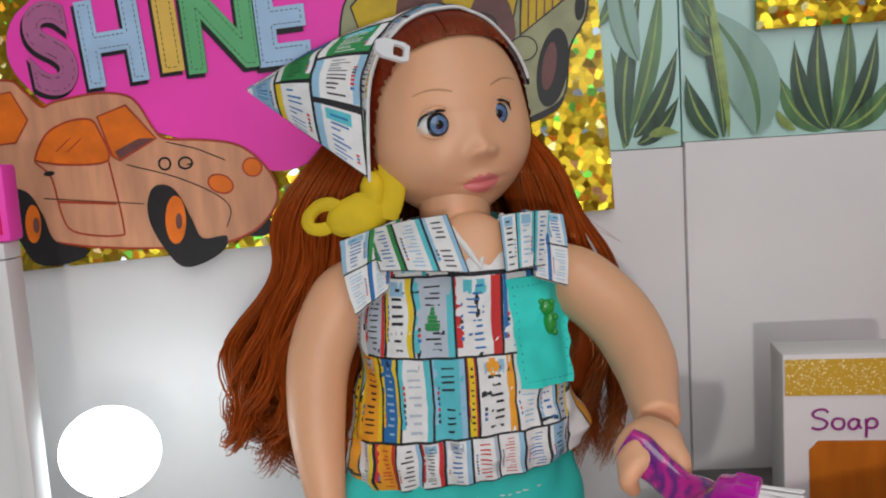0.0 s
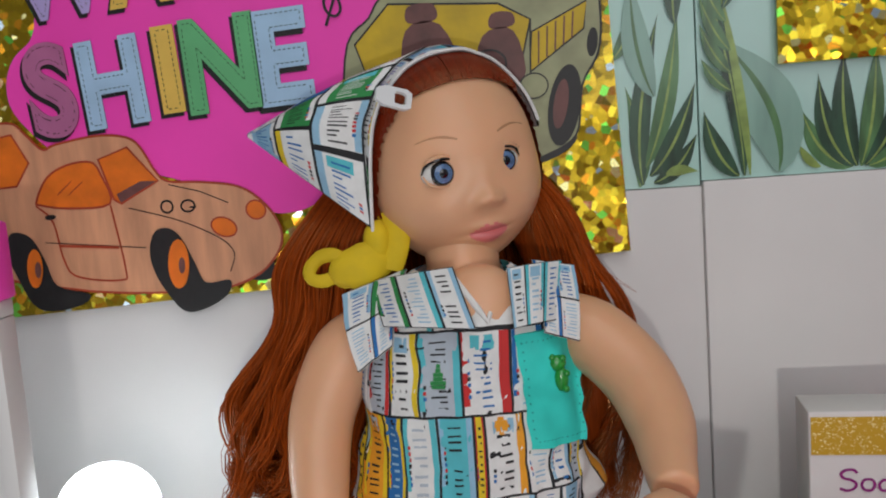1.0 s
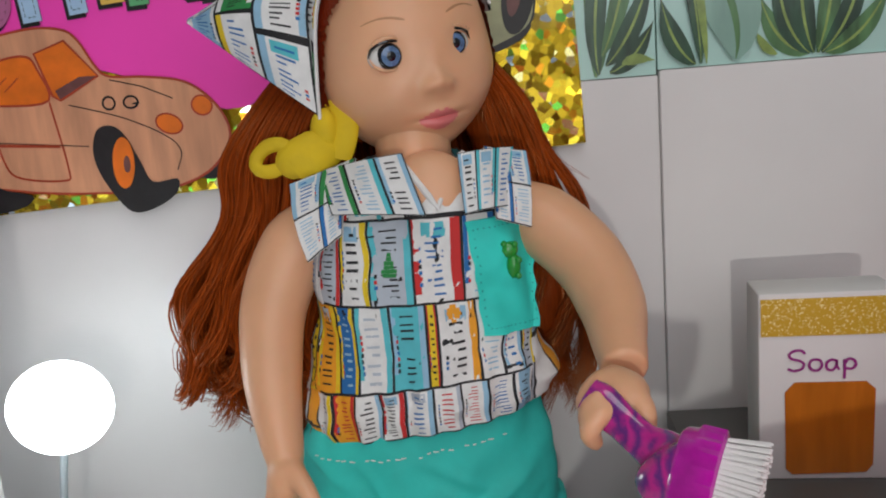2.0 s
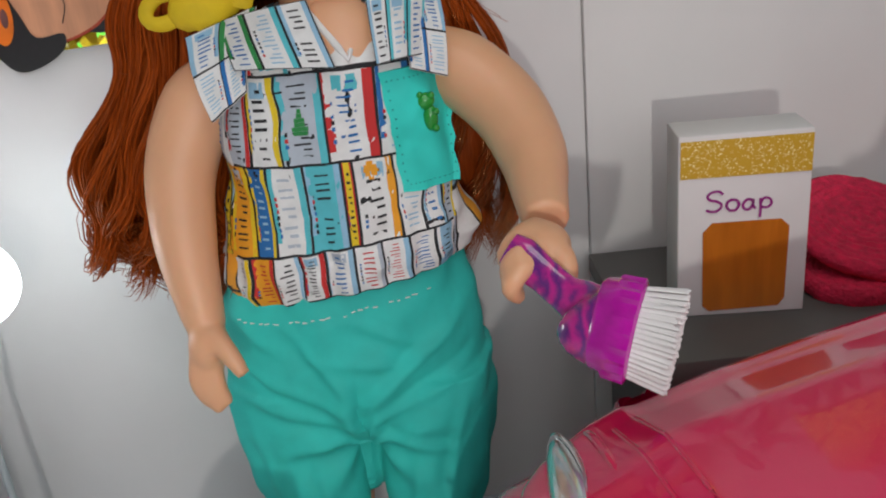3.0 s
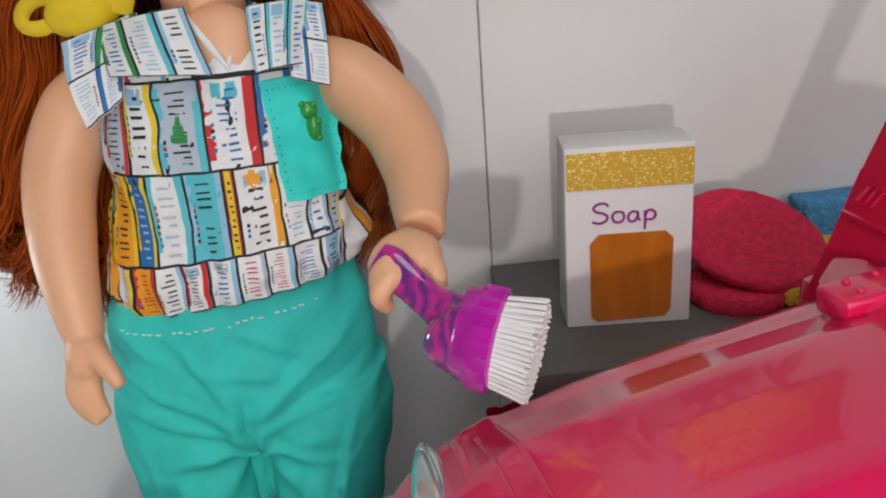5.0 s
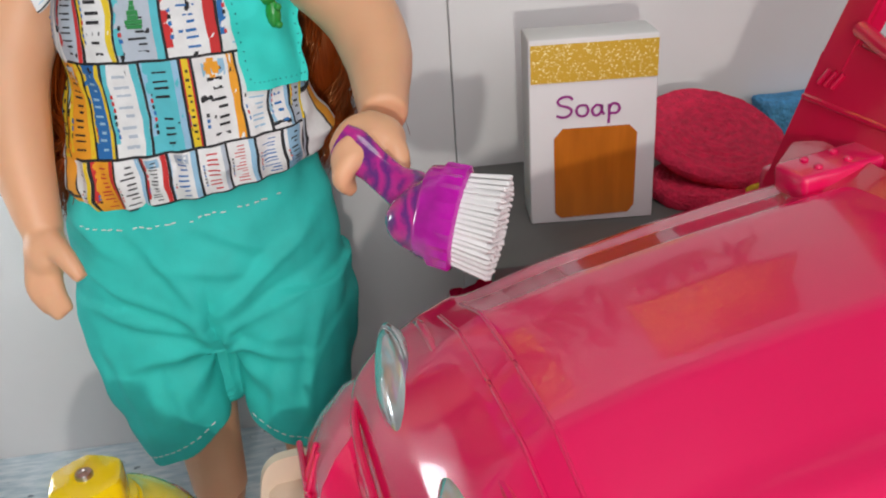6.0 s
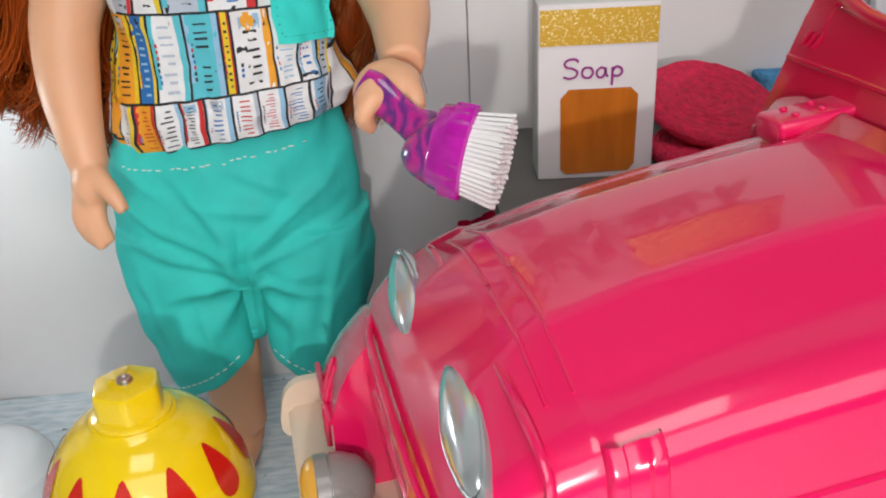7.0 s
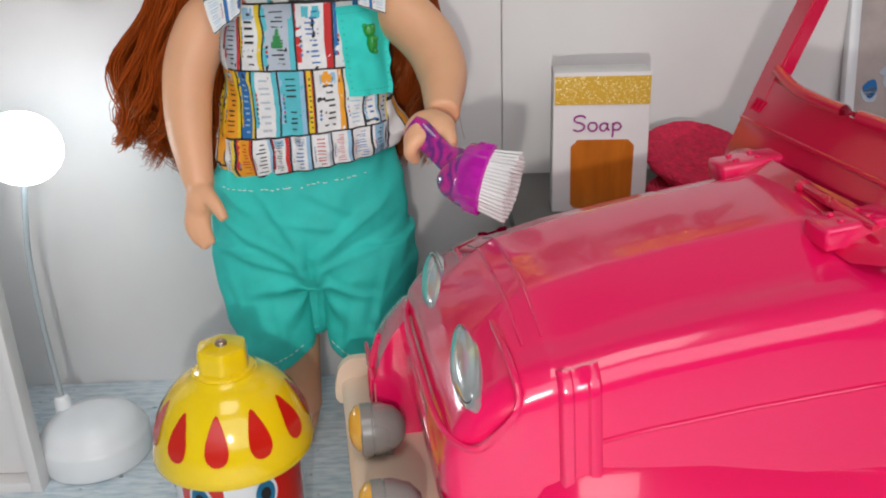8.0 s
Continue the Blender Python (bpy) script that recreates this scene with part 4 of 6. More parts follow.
ROWS_OF = ((0.2215, 0.2445, ((-50, -40, "w", "y", "k"), (-40, -28, "o", "r", "r"), (-28, -17, "w", "l", "k"), (-17, -5, "w", "r", "k"), (-5, 9, "w", "l", "b"), (9, 22, "w", "s", "r"),
                             (22, 34, "w", "l", "r"), (34, 46, "w", "w", "b"), (46, 57, "l", "w", "k"))),
           (0.2445, 0.2845, ((-53, -49, "y", "k", "k"), (-49, -36, "o", "y", "k"), (-36, -25, "b", "y", "l"), (-25, -9, "w", "t", "s"), (-9, 8, "t", "l", "k"), (8, 13, "y", "r", "k"),
                             (13, 32, "w", "o", "k"), (32, 43, "w", "w", "l"), (43, 52, "w", "l", "b"), (52, 58, "s", "y", "k"))),
           (0.2845, 0.3245, ((-50, -43, "s", "w", "b"), (-43, -31, "s", "r", "k"), (-31, -16, "w", "y", "k"), (-16, 4, "s", "t", "k"), (4, 27, "w", "r", "b"), (27, 44, "w", "b", "l"), (44, 56, "w", "o", "k"))),
           (0.3245, 0.3490, ((-48, -38, "w", "b", "l"), (-38, -25, "w", "r", "k"), (-25, -8, "w", "t", "t"), (-8, 4, "w", "k", "k"), (30, 38, "w", "t", "r"), (38, 50, "w", "l", "b"))))
for n_row, (z0, z1, row) in enumerate(ROWS_OF):
    for n_col, (x0, x1, g, band, text) in enumerate(row):
        printed_plate(bm, shirt_front, x0 / 1000, x1 / 1000, z0, z1, g, band, text, 31 * n_row + n_col)
for i in range(6):  # a printed pine between the bars
    w = 0.0042 * (1 - i / 6.5) * (1.0 if i % 2 else 0.75)
    patch(bm, shirt_front, -0.0065 - w, -0.0065 + w, 0.2985 + 0.0019 * i, 0.3003 + 0.0019 * i, 0.0009, "g", 2, 1)
for i in range(5):  # a printed leaf in orange
    w = 0.0034 * math.sin(math.pi * (i + 0.6) / 5.4)
    patch(bm, shirt_front, 0.0215 - w, 0.0215 + w, 0.2745 + 0.0017 * i, 0.2762 + 0.0017 * i, 0.0009, "o", 2, 1)
part("body", bm, COTTON, shirt, "white and bright cotton printed with plates")
bm = bmesh.new()
edge = [shirt_front(0.0170 - 0.0155 * t, 0.3285 + 0.022 * t, 0.0009) for t in (1.0, 0.75, 0.5, 0.25, 0.0)] + [shirt_front(0.0170 + 0.0125 * t, 0.3285 + 0.022 * t, 0.0009) for t in (0.25, 0.5, 0.75, 1.0)]
tube(bm, edge, [0.0016] * len(edge), 8, 0, 0, 0.6)
part("neck_facing", bm, ink("w"), shirt, "white neck facing")
# collar flaps, folded outward at the neck
for s, top, tipp, outer, shoulder in ((-1, (0.003, 0.437, 0.3545), (0.0130, 0.4225, 0.3270), (-0.031, 0.430, 0.3290), (-0.040, 0.456, 0.3470)),
                                      (1, (0.0280, 0.439, 0.3520), (0.0300, 0.4250, 0.3260), (0.0500, 0.4350, 0.3270), (0.0545, 0.456, 0.3520))):
    bm = bmesh.new()
    A, B, C, D = Vector(shoulder), Vector(outer), Vector(top), Vector(tipp)

    def flap_at(u, v, lift):
        """u: along the edge from the shoulder to the opening; v: down to the fold's tip."""
        p = (A * (1 - u) + C * u) * v + (B * (1 - u) + D * u) * (1 - v)
        bulge = 0.0045 * math.sin(math.pi * min(1, max(0, u))) + 0.002 * math.sin(math.pi * v) + 0.0014 * noise.noise(Vector((u * 3, v * 3, s)))
        return p + Vector((0, -1, 0.25)) * (bulge + lift)

    patch(bm, flap_at, 0, 1, 0, 1, 0, "k", 14, 10)
    patch(bm, flap_at, 0, 1, 0, 1, -0.0009, "w", 14, 10)
    for n_col, (u0, u1, g, band, text) in enumerate(((0.0, 0.32, "w", "g" if s < 0 else "t", "b"), (0.32, 0.68, "w", "t", "l"), (0.68, 1.0, "w", "l", "k"))):
        printed_plate(bm, flap_at, u0, u1, 0.0, 1.0, g, band, text, 7 * n_col + s, gap=0.014)
    part("collar", bm, COTTON, shirt, "folded printed collar")
# cap sleeves: stiff flaps that stand off the shoulders
for s, neck, outer, tipp, inner in ((-1, (-0.022, 0.458, 0.3520), (-0.0530, 0.4460, 0.3430), (-0.0445, 0.4290, 0.3080), (-0.0270, 0.4290, 0.3200)),
                                    (1, (0.040, 0.458, 0.3530), (0.0600, 0.4510, 0.3500), (0.0600, 0.4360, 0.3160), (0.0440, 0.4310, 0.3220))):
    bm = bmesh.new()
    A, B, C, D = [Vector(q) for q in (neck, outer, tipp, inner)]

    def cap_at(u, v, lift):
        """u: from the neck side outward; v: from the front edge up over the shoulder."""
        p = (D * (1 - u) + C * u) * (1 - v) + (A * (1 - u) + B * u) * v
        return p + Vector((s * 0.25, -1, 0.35)) * (lift + 0.004 * math.sin(math.pi * v) + 0.0012 * noise.noise(Vector((4 * u, 3 * v, s))))

    patch(bm, cap_at, 0, 1, 0, 1, 0, "k", 10, 14)
    patch(bm, cap_at, 0, 1, 0, 1, -0.0009, "w", 10, 14)
    printed_plate(bm, cap_at, 0.0, 0.5, 0.0, 0.5, "w", "b", "l", 61, gap=0.012)
    printed_plate(bm, cap_at, 0.5, 1.0, 0.0, 0.5, "w", "w", "l", 62, gap=0.012)
    printed_plate(bm, cap_at, 0.0, 0.5, 0.5, 1.0, "w", "g" if s < 0 else "b", "k", 63, gap=0.012)
    printed_plate(bm, cap_at, 0.5, 1.0, 0.5, 1.0, "w", "l", "b", 64, gap=0.012)
    part("cap_sleeve", bm, COTTON, shirt)
# patch pocket with running stitch
bm = bmesh.new()


def pocket_at(u, v, lift):
    x = 0.0288 + 0.0310 * u + 0.005 * (1 - v) * (1 - u)
    z = 0.2665 + 0.0545 * v + 0.003 * u * v - 0.002 * u
    return shirt_front(min(x, 0.0562), z, 0.0021 + 0.0010 * math.sin(9 * u + 5 * v) + 0.0006 * math.sin(23 * v + 5 * u) + lift + 0.0012 * math.sin(math.pi * u) * v) + Vector((max(0.0, x - 0.0562), 0, 0))


vs = [[bm.verts.new(pocket_at(i / 14, j / 20, 0)) for i in range(15)] for j in range(21)]
for j in range(20):
    for i in range(14):
        bm.faces.new((vs[j][i], vs[j][i + 1], vs[j + 1][i + 1], vs[j + 1][i]))
loop = [vs[0][i] for i in range(15)] + [vs[j][14] for j in range(1, 21)] + [vs[20][i] for i in range(13, -1, -1)] + [vs[j][0] for j in range(19, 0, -1)]
back = [bm.verts.new(v.co + Vector((0, 0.003, 0))) for v in loop]
for i in range(len(loop)):
    j = (i + 1) % len(loop)
    bm.faces.new((loop[i], loop[j], back[j], back[i]))
pocket = part("pocket", bm, M["teal_l"], shirt, "bright teal hand-stitched patch pocket")
bm = bmesh.new()
for k in range(46):
    t = k / 46 * 4
    e, q = int(t), t % 1
    u, v = ((0.08, 0.93 - 0.86 * q), (0.08 + 0.84 * q, 0.07), (0.92, 0.07 + 0.86 * q), (0.92 - 0.84 * q, 0.93))[e]
    u2, v2 = ((0, -0.018), (0.016, 0), (0, 0.018), (-0.016, 0))[e]
    tube(bm, [pocket_at(u, v, 0.0003), pocket_at(u + u2 * 0.6, v + v2 * 0.6, 0.0004)], [0.00028, 0.00028], 5)
part("stitching", bm, M["thread_d"], pocket, "dark teal running stitch")
# green clip on the pocket
clip = thing("hair_clip", (0.0478, 0.424, 0.300), "small green plastic clip pinned on the teal pocket", "clip")
bm = bmesh.new()
cy = pocket_at(0.62, 0.65, 0).y - 0.002
ball(bm, (0.0485, cy - 0.0015, 0.3060), (0.0046, 0.0032, 0.0040), None, 0, 16, 10)
ball(bm, (0.0505, cy - 0.0010, 0.2980), (0.0034, 0.0030, 0.0062), None, 0, 16, 10)
for x, z in ((0.0465, 0.3090), (0.0515, 0.3085), (0.0530, 0.3010), (0.0525, 0.2935)):
    ball(bm, (x, cy - 0.003, z), (0.0017, 0.0017, 0.0017), None, 0, 10, 8)
part("figure", bm, M["clipgreen"], clip)
bm = bmesh.new()
block(bm, (0.0452, cy - 0.001, 0.2915), (0.0488, cy + 0.001, 0.3085), 0.0006)
part("clip_bar", bm, M["black"], clip, "black clip bar")

# ---- shorts ----
b2 = bmesh.new()


def section(cx, cy, a, b, z, n=48, tilt=0.0):
    return [Vector((cx + a * math.copysign(abs(math.cos(t)) ** 0.9, math.cos(t)), cy + b * math.copysign(abs(math.sin(t)) ** 0.9, math.sin(t)), z + tilt * math.cos(t))) for t in [2 * math.pi * k / n for k in range(n)]]


loft(b2, [section(SX, 0.465, a, b, z) for z, a, b in ((0.236, 0.0500, 0.029), (0.230, 0.0550, 0.0320), (0.222, 0.0590, 0.0355), (0.205, 0.0630, 0.0400), (0.185, 0.0650, 0.0425), (0.165, 0.0655, 0.0430), (0.150, 0.0640, 0.0420), (0.140, 0.058, 0.038))])
for s, cx in ((-1, -0.0225), (1, 0.0345)):
    loft(b2, [section(cx + s * dx, cy, a, b, z, 40, tl * -s) for z, dx, cy, a, b, tl in
              ((0.170, 0.0035, 0.4650, 0.0360, 0.0400, 0), (0.145, 0.0040, 0.4640, 0.0355, 0.0410, 0), (0.125, 0.0030, 0.4620, 0.0335, 0.0415, 0.004), (0.105, 0.0005, 0.4600, 0.0300, 0.0400, 0.009), (0.091, -0.0010, 0.4590, 0.0270, 0.0375, 0.012), (0.083, -0.0015, 0.459, 0.0250, 0.0350, 0.013))])
FOLDS = ((-0.050, 0.190, -0.004, 0.162, 3.0), (-0.045, 0.168, 0.002, 0.152, 3.4), (-0.022, 0.205, 0.004, 0.168, 2.4), (0.055, 0.198, 0.012, 0.166, 3.0), (0.060, 0.176, 0.012, 0.154, 3.2),
         (-0.034, 0.140, 0.001, 0.147, 2.6), (0.048, 0.135, 0.012, 0.146, 2.8), (-0.050, 0.160, -0.036, 0.105, 2.2), (0.056, 0.160, 0.044, 0.105, 2.2), (-0.020, 0.135, -0.012, 0.100, 2.0), (0.030, 0.130, 0.026, 0.100, 2.0),
         (-0.052, 0.212, -0.030, 0.196, 2.4), (0.010, 0.206, 0.040, 0.190, 2.4), (-0.012, 0.190, 0.030, 0.182, 1.8))


def fold(x, z):
    """Ridges with a hollow beside them, along each fold."""
    out = 0.0
    for x0, z0, x1, z1, deep in FOLDS:
        dx, dz = x1 - x0, z1 - z0
        n2 = dx * dx + dz * dz
        t = max(0.0, min(1.0, ((x - x0) * dx + (z - z0) * dz) / n2))
        across = ((x - x0) * dz - (z - z0) * dx) / math.sqrt(n2)
        along = math.hypot(x - x0 - t * dx, z - z0 - t * dz)
        if along < 0.012:
            w = math.sin(math.pi * (0.15 + 0.7 * t))
            out += deep * 0.0006 * w * (math.exp(-(across / 0.0028) ** 2) - 0.8 * math.exp(-((across - 0.005) / 0.0034) ** 2)) * math.exp(-(max(0, along - abs(across)) / 0.004) ** 2)
    return out


b3 = melt(b2, 0.0016, 5)
for v in b3.verts:
    p = v.co
    side = 1 if p.x > SX else -1
    k = noise.noise(Vector((p.x * 42, p.y * 30, p.z * 24 + p.x * 30))) * 0.0034 + noise.noise(p * 60) * 0.0013 + noise.noise(Vector((p.x * 60 - p.z * 50, 2.0, p.z * 30))) * 0.0016
    # folds that run from the crotch outward and from the waistband down
    q = math.hypot(p.x - 0.006, p.z - 0.140)
    fan = math.atan2(p.z - 0.140, (p.x - 0.006) * side)
    k += 0.0020 * math.sin(6 * fan + 3 * noise.noise(p * 20)) * math.exp(-((q - 0.022) / 0.022) ** 2)
    k += 0.0012 * math.sin(p.x * 520) * math.exp(-((p.z - 0.229) / 0.008) ** 2)
    k -= 0.0024 * math.exp(-((p.x - 0.006) / 0.004) ** 2) * max(0, min(1, (0.185 - p.z) / 0.03))
    if p.y < 0.47:
        k += fold(p.x, p.z)
    d = Vector((p.x - (SX if p.z > 0.15 else (-0.0225 if side < 0 else 0.0345)), p.y - 0.464, 0)).normalized()
    v.co = p + d * k
shorts = thing("shorts", (SX, 0.465, 0.083), "teal cotton knee-length shorts with loose hand stitching", "shorts")
cloth = part("cloth", b3, M["teal"], shorts)
bpy.context.view_layer.update()


def on_front(x, z, off=0.0006):
    """Where the shorts' front stands at x and z."""
    hit, p, nrm, _ = cloth.ray_cast(Vector((x, 0.30, z)), Vector((0, 1, 0)))
    return p + nrm * off if hit else Vector((x, 0.425, z))


bm = bmesh.new()
for k in range(26):
    x = -0.047 + 0.094 * k / 26 + 0.0012 * rng.random()
    z = 0.2085 + 0.0085 * (x + 0.05) / 0.1 + 0.0012 * (rng.random() - 0.5) - 0.002 * math.sin(math.pi * k / 26)
    if k in (6, 13, 19, 24):
        continue
    tube(bm, [on_front(x, z), on_front(x + 0.0014 + 0.0012 * rng.random(), z + 0.0006 * (rng.random() - 0.3))], [0.00035, 0.0003], 5)
part("waist_stitching", bm, M["thread"], shorts, "uneven white running stitch")
for s, cx in ((-1, -0.024), (1, 0.036)):
    bm = bmesh.new()
    for k in range(12):
        x = cx - 0.021 + 0.042 * k / 12
        z = 0.0905 - s * 0.0125 * (x - cx) / 0.025 + 0.0006 * rng.random()
        tube(bm, [on_front(x, z), on_front(x + 0.0020, z - s * 0.0009)], [0.0003, 0.0003], 5)
    part("hem_stitching", bm, M["thread"], shorts, "uneven white running stitch")

# cut wide and long
for ob in shorts.children:
    ob.data.transform(Matrix.Translation((SX - 0.0055, 0, 0.236)) @ Matrix.Diagonal((1.04, 1, 1.06, 1)) @ Matrix.Translation((-SX, 0, -0.236)))

# ---- headscarf ----
scarf = thing("headscarf", HEAD + UPH * 0.04, "triangular headscarf printed with number plates, tied on doll's head", "headscarf")
PEAK = Vector((-0.096, -0.040, 0.028))
FOOT = Vector((-0.052, 0.012, -0.031))


def scarf_at(u, v, lift):
    """u: across the head from the doll's right to its left; v: from the front edge to the back."""
    w = 1.75 - 3.2 * u                     # angle over the crown
    front = 0.36 - 0.10 * abs(math.sin(w)) - 0.10 * max(0, math.sin(w) - 0.8)
    y = front + (-1.0 - front) * v
    r = math.sqrt(max(0.02, 1 - min(0.98, y * y)))
    d = Vector((-math.sin(w) * r, y, math.cos(w) * r)).normalized()
    p = face_point(d) + d * (0.0052 + lift + 0.0010 * noise.noise(d * 5))
    down = max(0.0, 1 - u / 0.22) * max(0.0, 1 - v / 0.55)
    p = p + (FOOT - p) * 0.9 * down * down * (3 - 2 * down)
    return head_at(*p)


bm = bmesh.new()
patch(bm, scarf_at, 0, 1, 0, 1, 0, "k", 60, 40)
patch(bm, scarf_at, 0, 1, 0, 1, -0.0012, "w", 60, 40)


def fin_at(u, v, lift):
    """The loose triangle: u along the front edge from the foot to the crown, v out to its corner."""
    e = scarf_at(0.02 + 0.50 * u, 0.06 + 0.10 * u, 0.0012)
    tip = head_at(*PEAK)
    p = e + (tip - e) * min(0.985, v)
    out = (FWD * 0.75 - RGT * 0.45 + UPH * 0.25).normalized()
    return p + out * (lift + (0.013 * math.sin(math.pi * u) ** 0.8 + 0.003) * math.sin(math.pi * min(1, v) ** 0.9) * (1 - 0.45 * v) + 0.0015 * noise.noise(Vector((5 * u, 4 * v, 7))))


patch(bm, fin_at, 0, 1, 0, 1, 0, "k", 26, 26)
patch(bm, fin_at, 0, 1, 0, 1, -0.0012, "w", 26, 26)
FIN = ((0.0, 0.36, ("wlb", "wlk", "gww", "wyk")), (0.36, 0.68, ("wyb", "gwk", "bwk")), (0.68, 0.985, ("lwb", "wlb")))
for v0, v1, row in FIN:
    for i, (g, band, text) in enumerate(row):
        printed_plate(bm, lambda a, b, h: fin_at(b, a, h), v0, v1, i / len(row), (i + 1) / len(row), g, band, text, 140 + i + int(10 * v0), lift=0.0006, gap=0.012)
SC = (("w", "l", "l"), ("w", "g", "k"), ("l", "w", "b"), ("g", "w", "w"), ("w", "b", "l"), ("b", "l", "k"), ("w", "y", "k"), ("g", "l", "w"), ("w", "t", "b"), ("w", "v", "v"))
n = 0
for j in range(5):
    v0, v1 = j / 5, (j + 1) / 5
    k = 7
    for i in range(-1, k):
        u0, u1 = max(0, (i + 0.5 * (j % 2)) / k), min(1, (i + 1 + 0.5 * (j % 2)) / k)
        if u1 - u0 > 0.03:
            g, band, text = SC[(3 * n + j) % len(SC)]
            printed_plate(bm, lambda a, b, h: scarf_at(b, a, h), v0, v1, u0, u1, g, band, text, 90 + n, lift=0.0005, gap=0.008)
        n += 1
part("cloth", bm, COTTON, scarf, "white cotton printed with plates")
bm = bmesh.new()
tube(bm, [scarf_at(u, 0.0, 0.0002) for u in [0.02 + 0.96 * k / 40 for k in range(41)]], [0.0009] * 41, 6)
part("hem", bm, ink("w"), scarf, "narrow white hem")
# the yellow tie at the nape
bm = bmesh.new()
knot = Vector((-0.0400, 0.4580, 0.3560))
ball(bm, knot + Vector((0.004, 0.002, 0.010)), (0.007, 0.006, 0.011), None, 0, 20, 14)
tube(bm, [knot + Vector((0.012, 0.004, 0.004)), knot + Vector((0, -0.002, 0)), knot + Vector((-0.012, -0.004, -0.005)), knot + Vector((-0.016, -0.002, -0.010))], [0.006, 0.0115, 0.0105, 0.004], 16, 0, 18, 0.4)
loop = [knot + Vector((-0.022 + 0.0085 * math.cos(t), -0.003 - 0.001 * math.sin(2 * t), -0.001 + 0.0062 * math.sin(t) - 0.25 * 0.0085 * math.cos(t) * -1)) for t in [2 * math.pi * k / 20 for k in range(21)]]
tube(bm, loop, [0.0040, *[0.0034] * 19, 0.0040], 10, 0, 0, 0.55)
tube(bm, [knot + Vector((0.010, 0, -0.004)), knot + Vector((0.014, 0.002, 0.012)), knot + Vector((0.008, 0.006, 0.024))], [0.006, 0.007, 0.004], 14, 0, 12, 0.4)
b3 = bm
for v in b3.verts:
    v.co += v.co.normalized() * 0.0012 * noise.noise(v.co * 160)
part("tie", b3, M["yellowcloth"], scarf, "yellow cloth tie with knotted loops")
# white slide buckle
bk = thing("snap_clip", (-0.0176, 0.4347, 0.4338), "white plastic slide buckle clipped to the headscarf", "clip")
bm = bmesh.new()
ax = (RGT * 0.92 - UPH * 0.38).normalized()
fn = (FWD * 0.85 + UPH * 0.42 - RGT * 0.25)
fn = (fn - ax * fn.dot(ax)).normalized()
ay = fn.cross(ax)
c0 = Vector((-0.0185, 0.4335, 0.4345))
ring = [(-0.0085, 0.0026), (-0.0045, 0.0048), (0.0060, 0.0050), (0.0088, 0.0036), (0.0088, -0.0036), (0.0060, -0.0050), (-0.0045, -0.0048), (-0.0085, -0.0026)]
inner = [(0.0005, 0.0016), (0.0008, 0.0028), (0.0045, 0.0030), (0.0062, 0.0022), (0.0062, -0.0022), (0.0045, -0.0030), (0.0008, -0.0028), (0.0005, -0.0016)]
lay = [[c0 + ax * x + ay * y + fn * h for x, y in o] for o, h in ((ring, -0.0012), (ring, 0.0012), (inner, 0.0012), (inner, -0.0012), (ring, -0.0012))]
loft(bm, lay, 0, cap=False)
bmesh.ops.remove_doubles(bm, verts=bm.verts, dist=1e-6)
part("buckle", bm, M["white"], bk)

# ---- scrubbing brush in the doll's hand ----
brush = thing("scrub_brush", (0.1087, 0.316, 0.2368), "magenta handled scrubbing brush with white bristles, held by doll", "brush")
BA = Vector((0.880, -0.42, -0.17)).normalized()
BP = Vector((-0.017, -0.006, -0.031))
BP = (BP - BA * BP.dot(BA)).normalized()
BN = BA.cross(BP).normalized()
BC = Vector((0.1140, 0.3215, 0.2430))


def brush_ring(s, w, d, n=44, rib=0.0):
    return [BC + BA * s + BP * (w + rib * (k % 2)) * math.cos(2 * math.pi * k / n) + BN * (d + rib * (k % 2)) * math.sin(2 * math.pi * k / n) for k in range(n)]


bm = bmesh.new()
loft(bm, [brush_ring(-0.0150, 0.0150, 0.0080), brush_ring(-0.0135, 0.0165, 0.0095, rib=0.0002), brush_ring(-0.0095, 0.0172, 0.0102, rib=0.0003), brush_ring(-0.0085, 0.0178, 0.0106, rib=0.0011),
          brush_ring(-0.0005, 0.0182, 0.0110, rib=0.0011), brush_ring(0.0005, 0.0172, 0.0103)])
part("collar", bm, M["magenta"], brush, "ribbed shiny magenta collar")
bm = bmesh.new()
tube(bm, [BC + BA * -0.0120, BC + BA * -0.0165 + BP * -0.001, (0.0985, 0.3345, 0.2485), (0.0925, 0.3405, 0.2515), (0.0860, 0.3470, 0.2565), (0.0790, 0.3530, 0.2620), (0.0745, 0.3560, 0.2650)],
     [0.0165, 0.0155, 0.0098, 0.0070, 0.0068, 0.0080, 0.0066], 24, 0, 34, 0.5, BN)
part("handle", bm, M["swirl"], brush, "purple and pink swirled plastic handle")
bm = bmesh.new()
loft(bm, [brush_ring(0.0, 0.0155, 0.0090), brush_ring(0.008, 0.0160, 0.0095), brush_ring(0.0125, 0.0166, 0.0100)])
for k in range(1100):
    r1, an = math.sqrt(rng.random()), 6.2832 * rng.random()
    u, v = r1 * math.cos(an), r1 * math.sin(an)
    u = round(u * 9) / 9 * 0.9 + u * 0.1
    p = BC + BP * 0.0158 * u + BN * 0.0092 * v
    q = p + BA * (0.0136 + 0.0012 * rng.random()) + BP * 0.0022 * u + BN * 0.0018 * v + Vector((rng.random() - 0.5, rng.random() - 0.5, rng.random() - 0.5)) * 0.001
    tube(bm, [p, q], [0.00075, 0.00060], 4)
part("bristles", bm, M["bristle"], brush, "dense white nylon bristles")

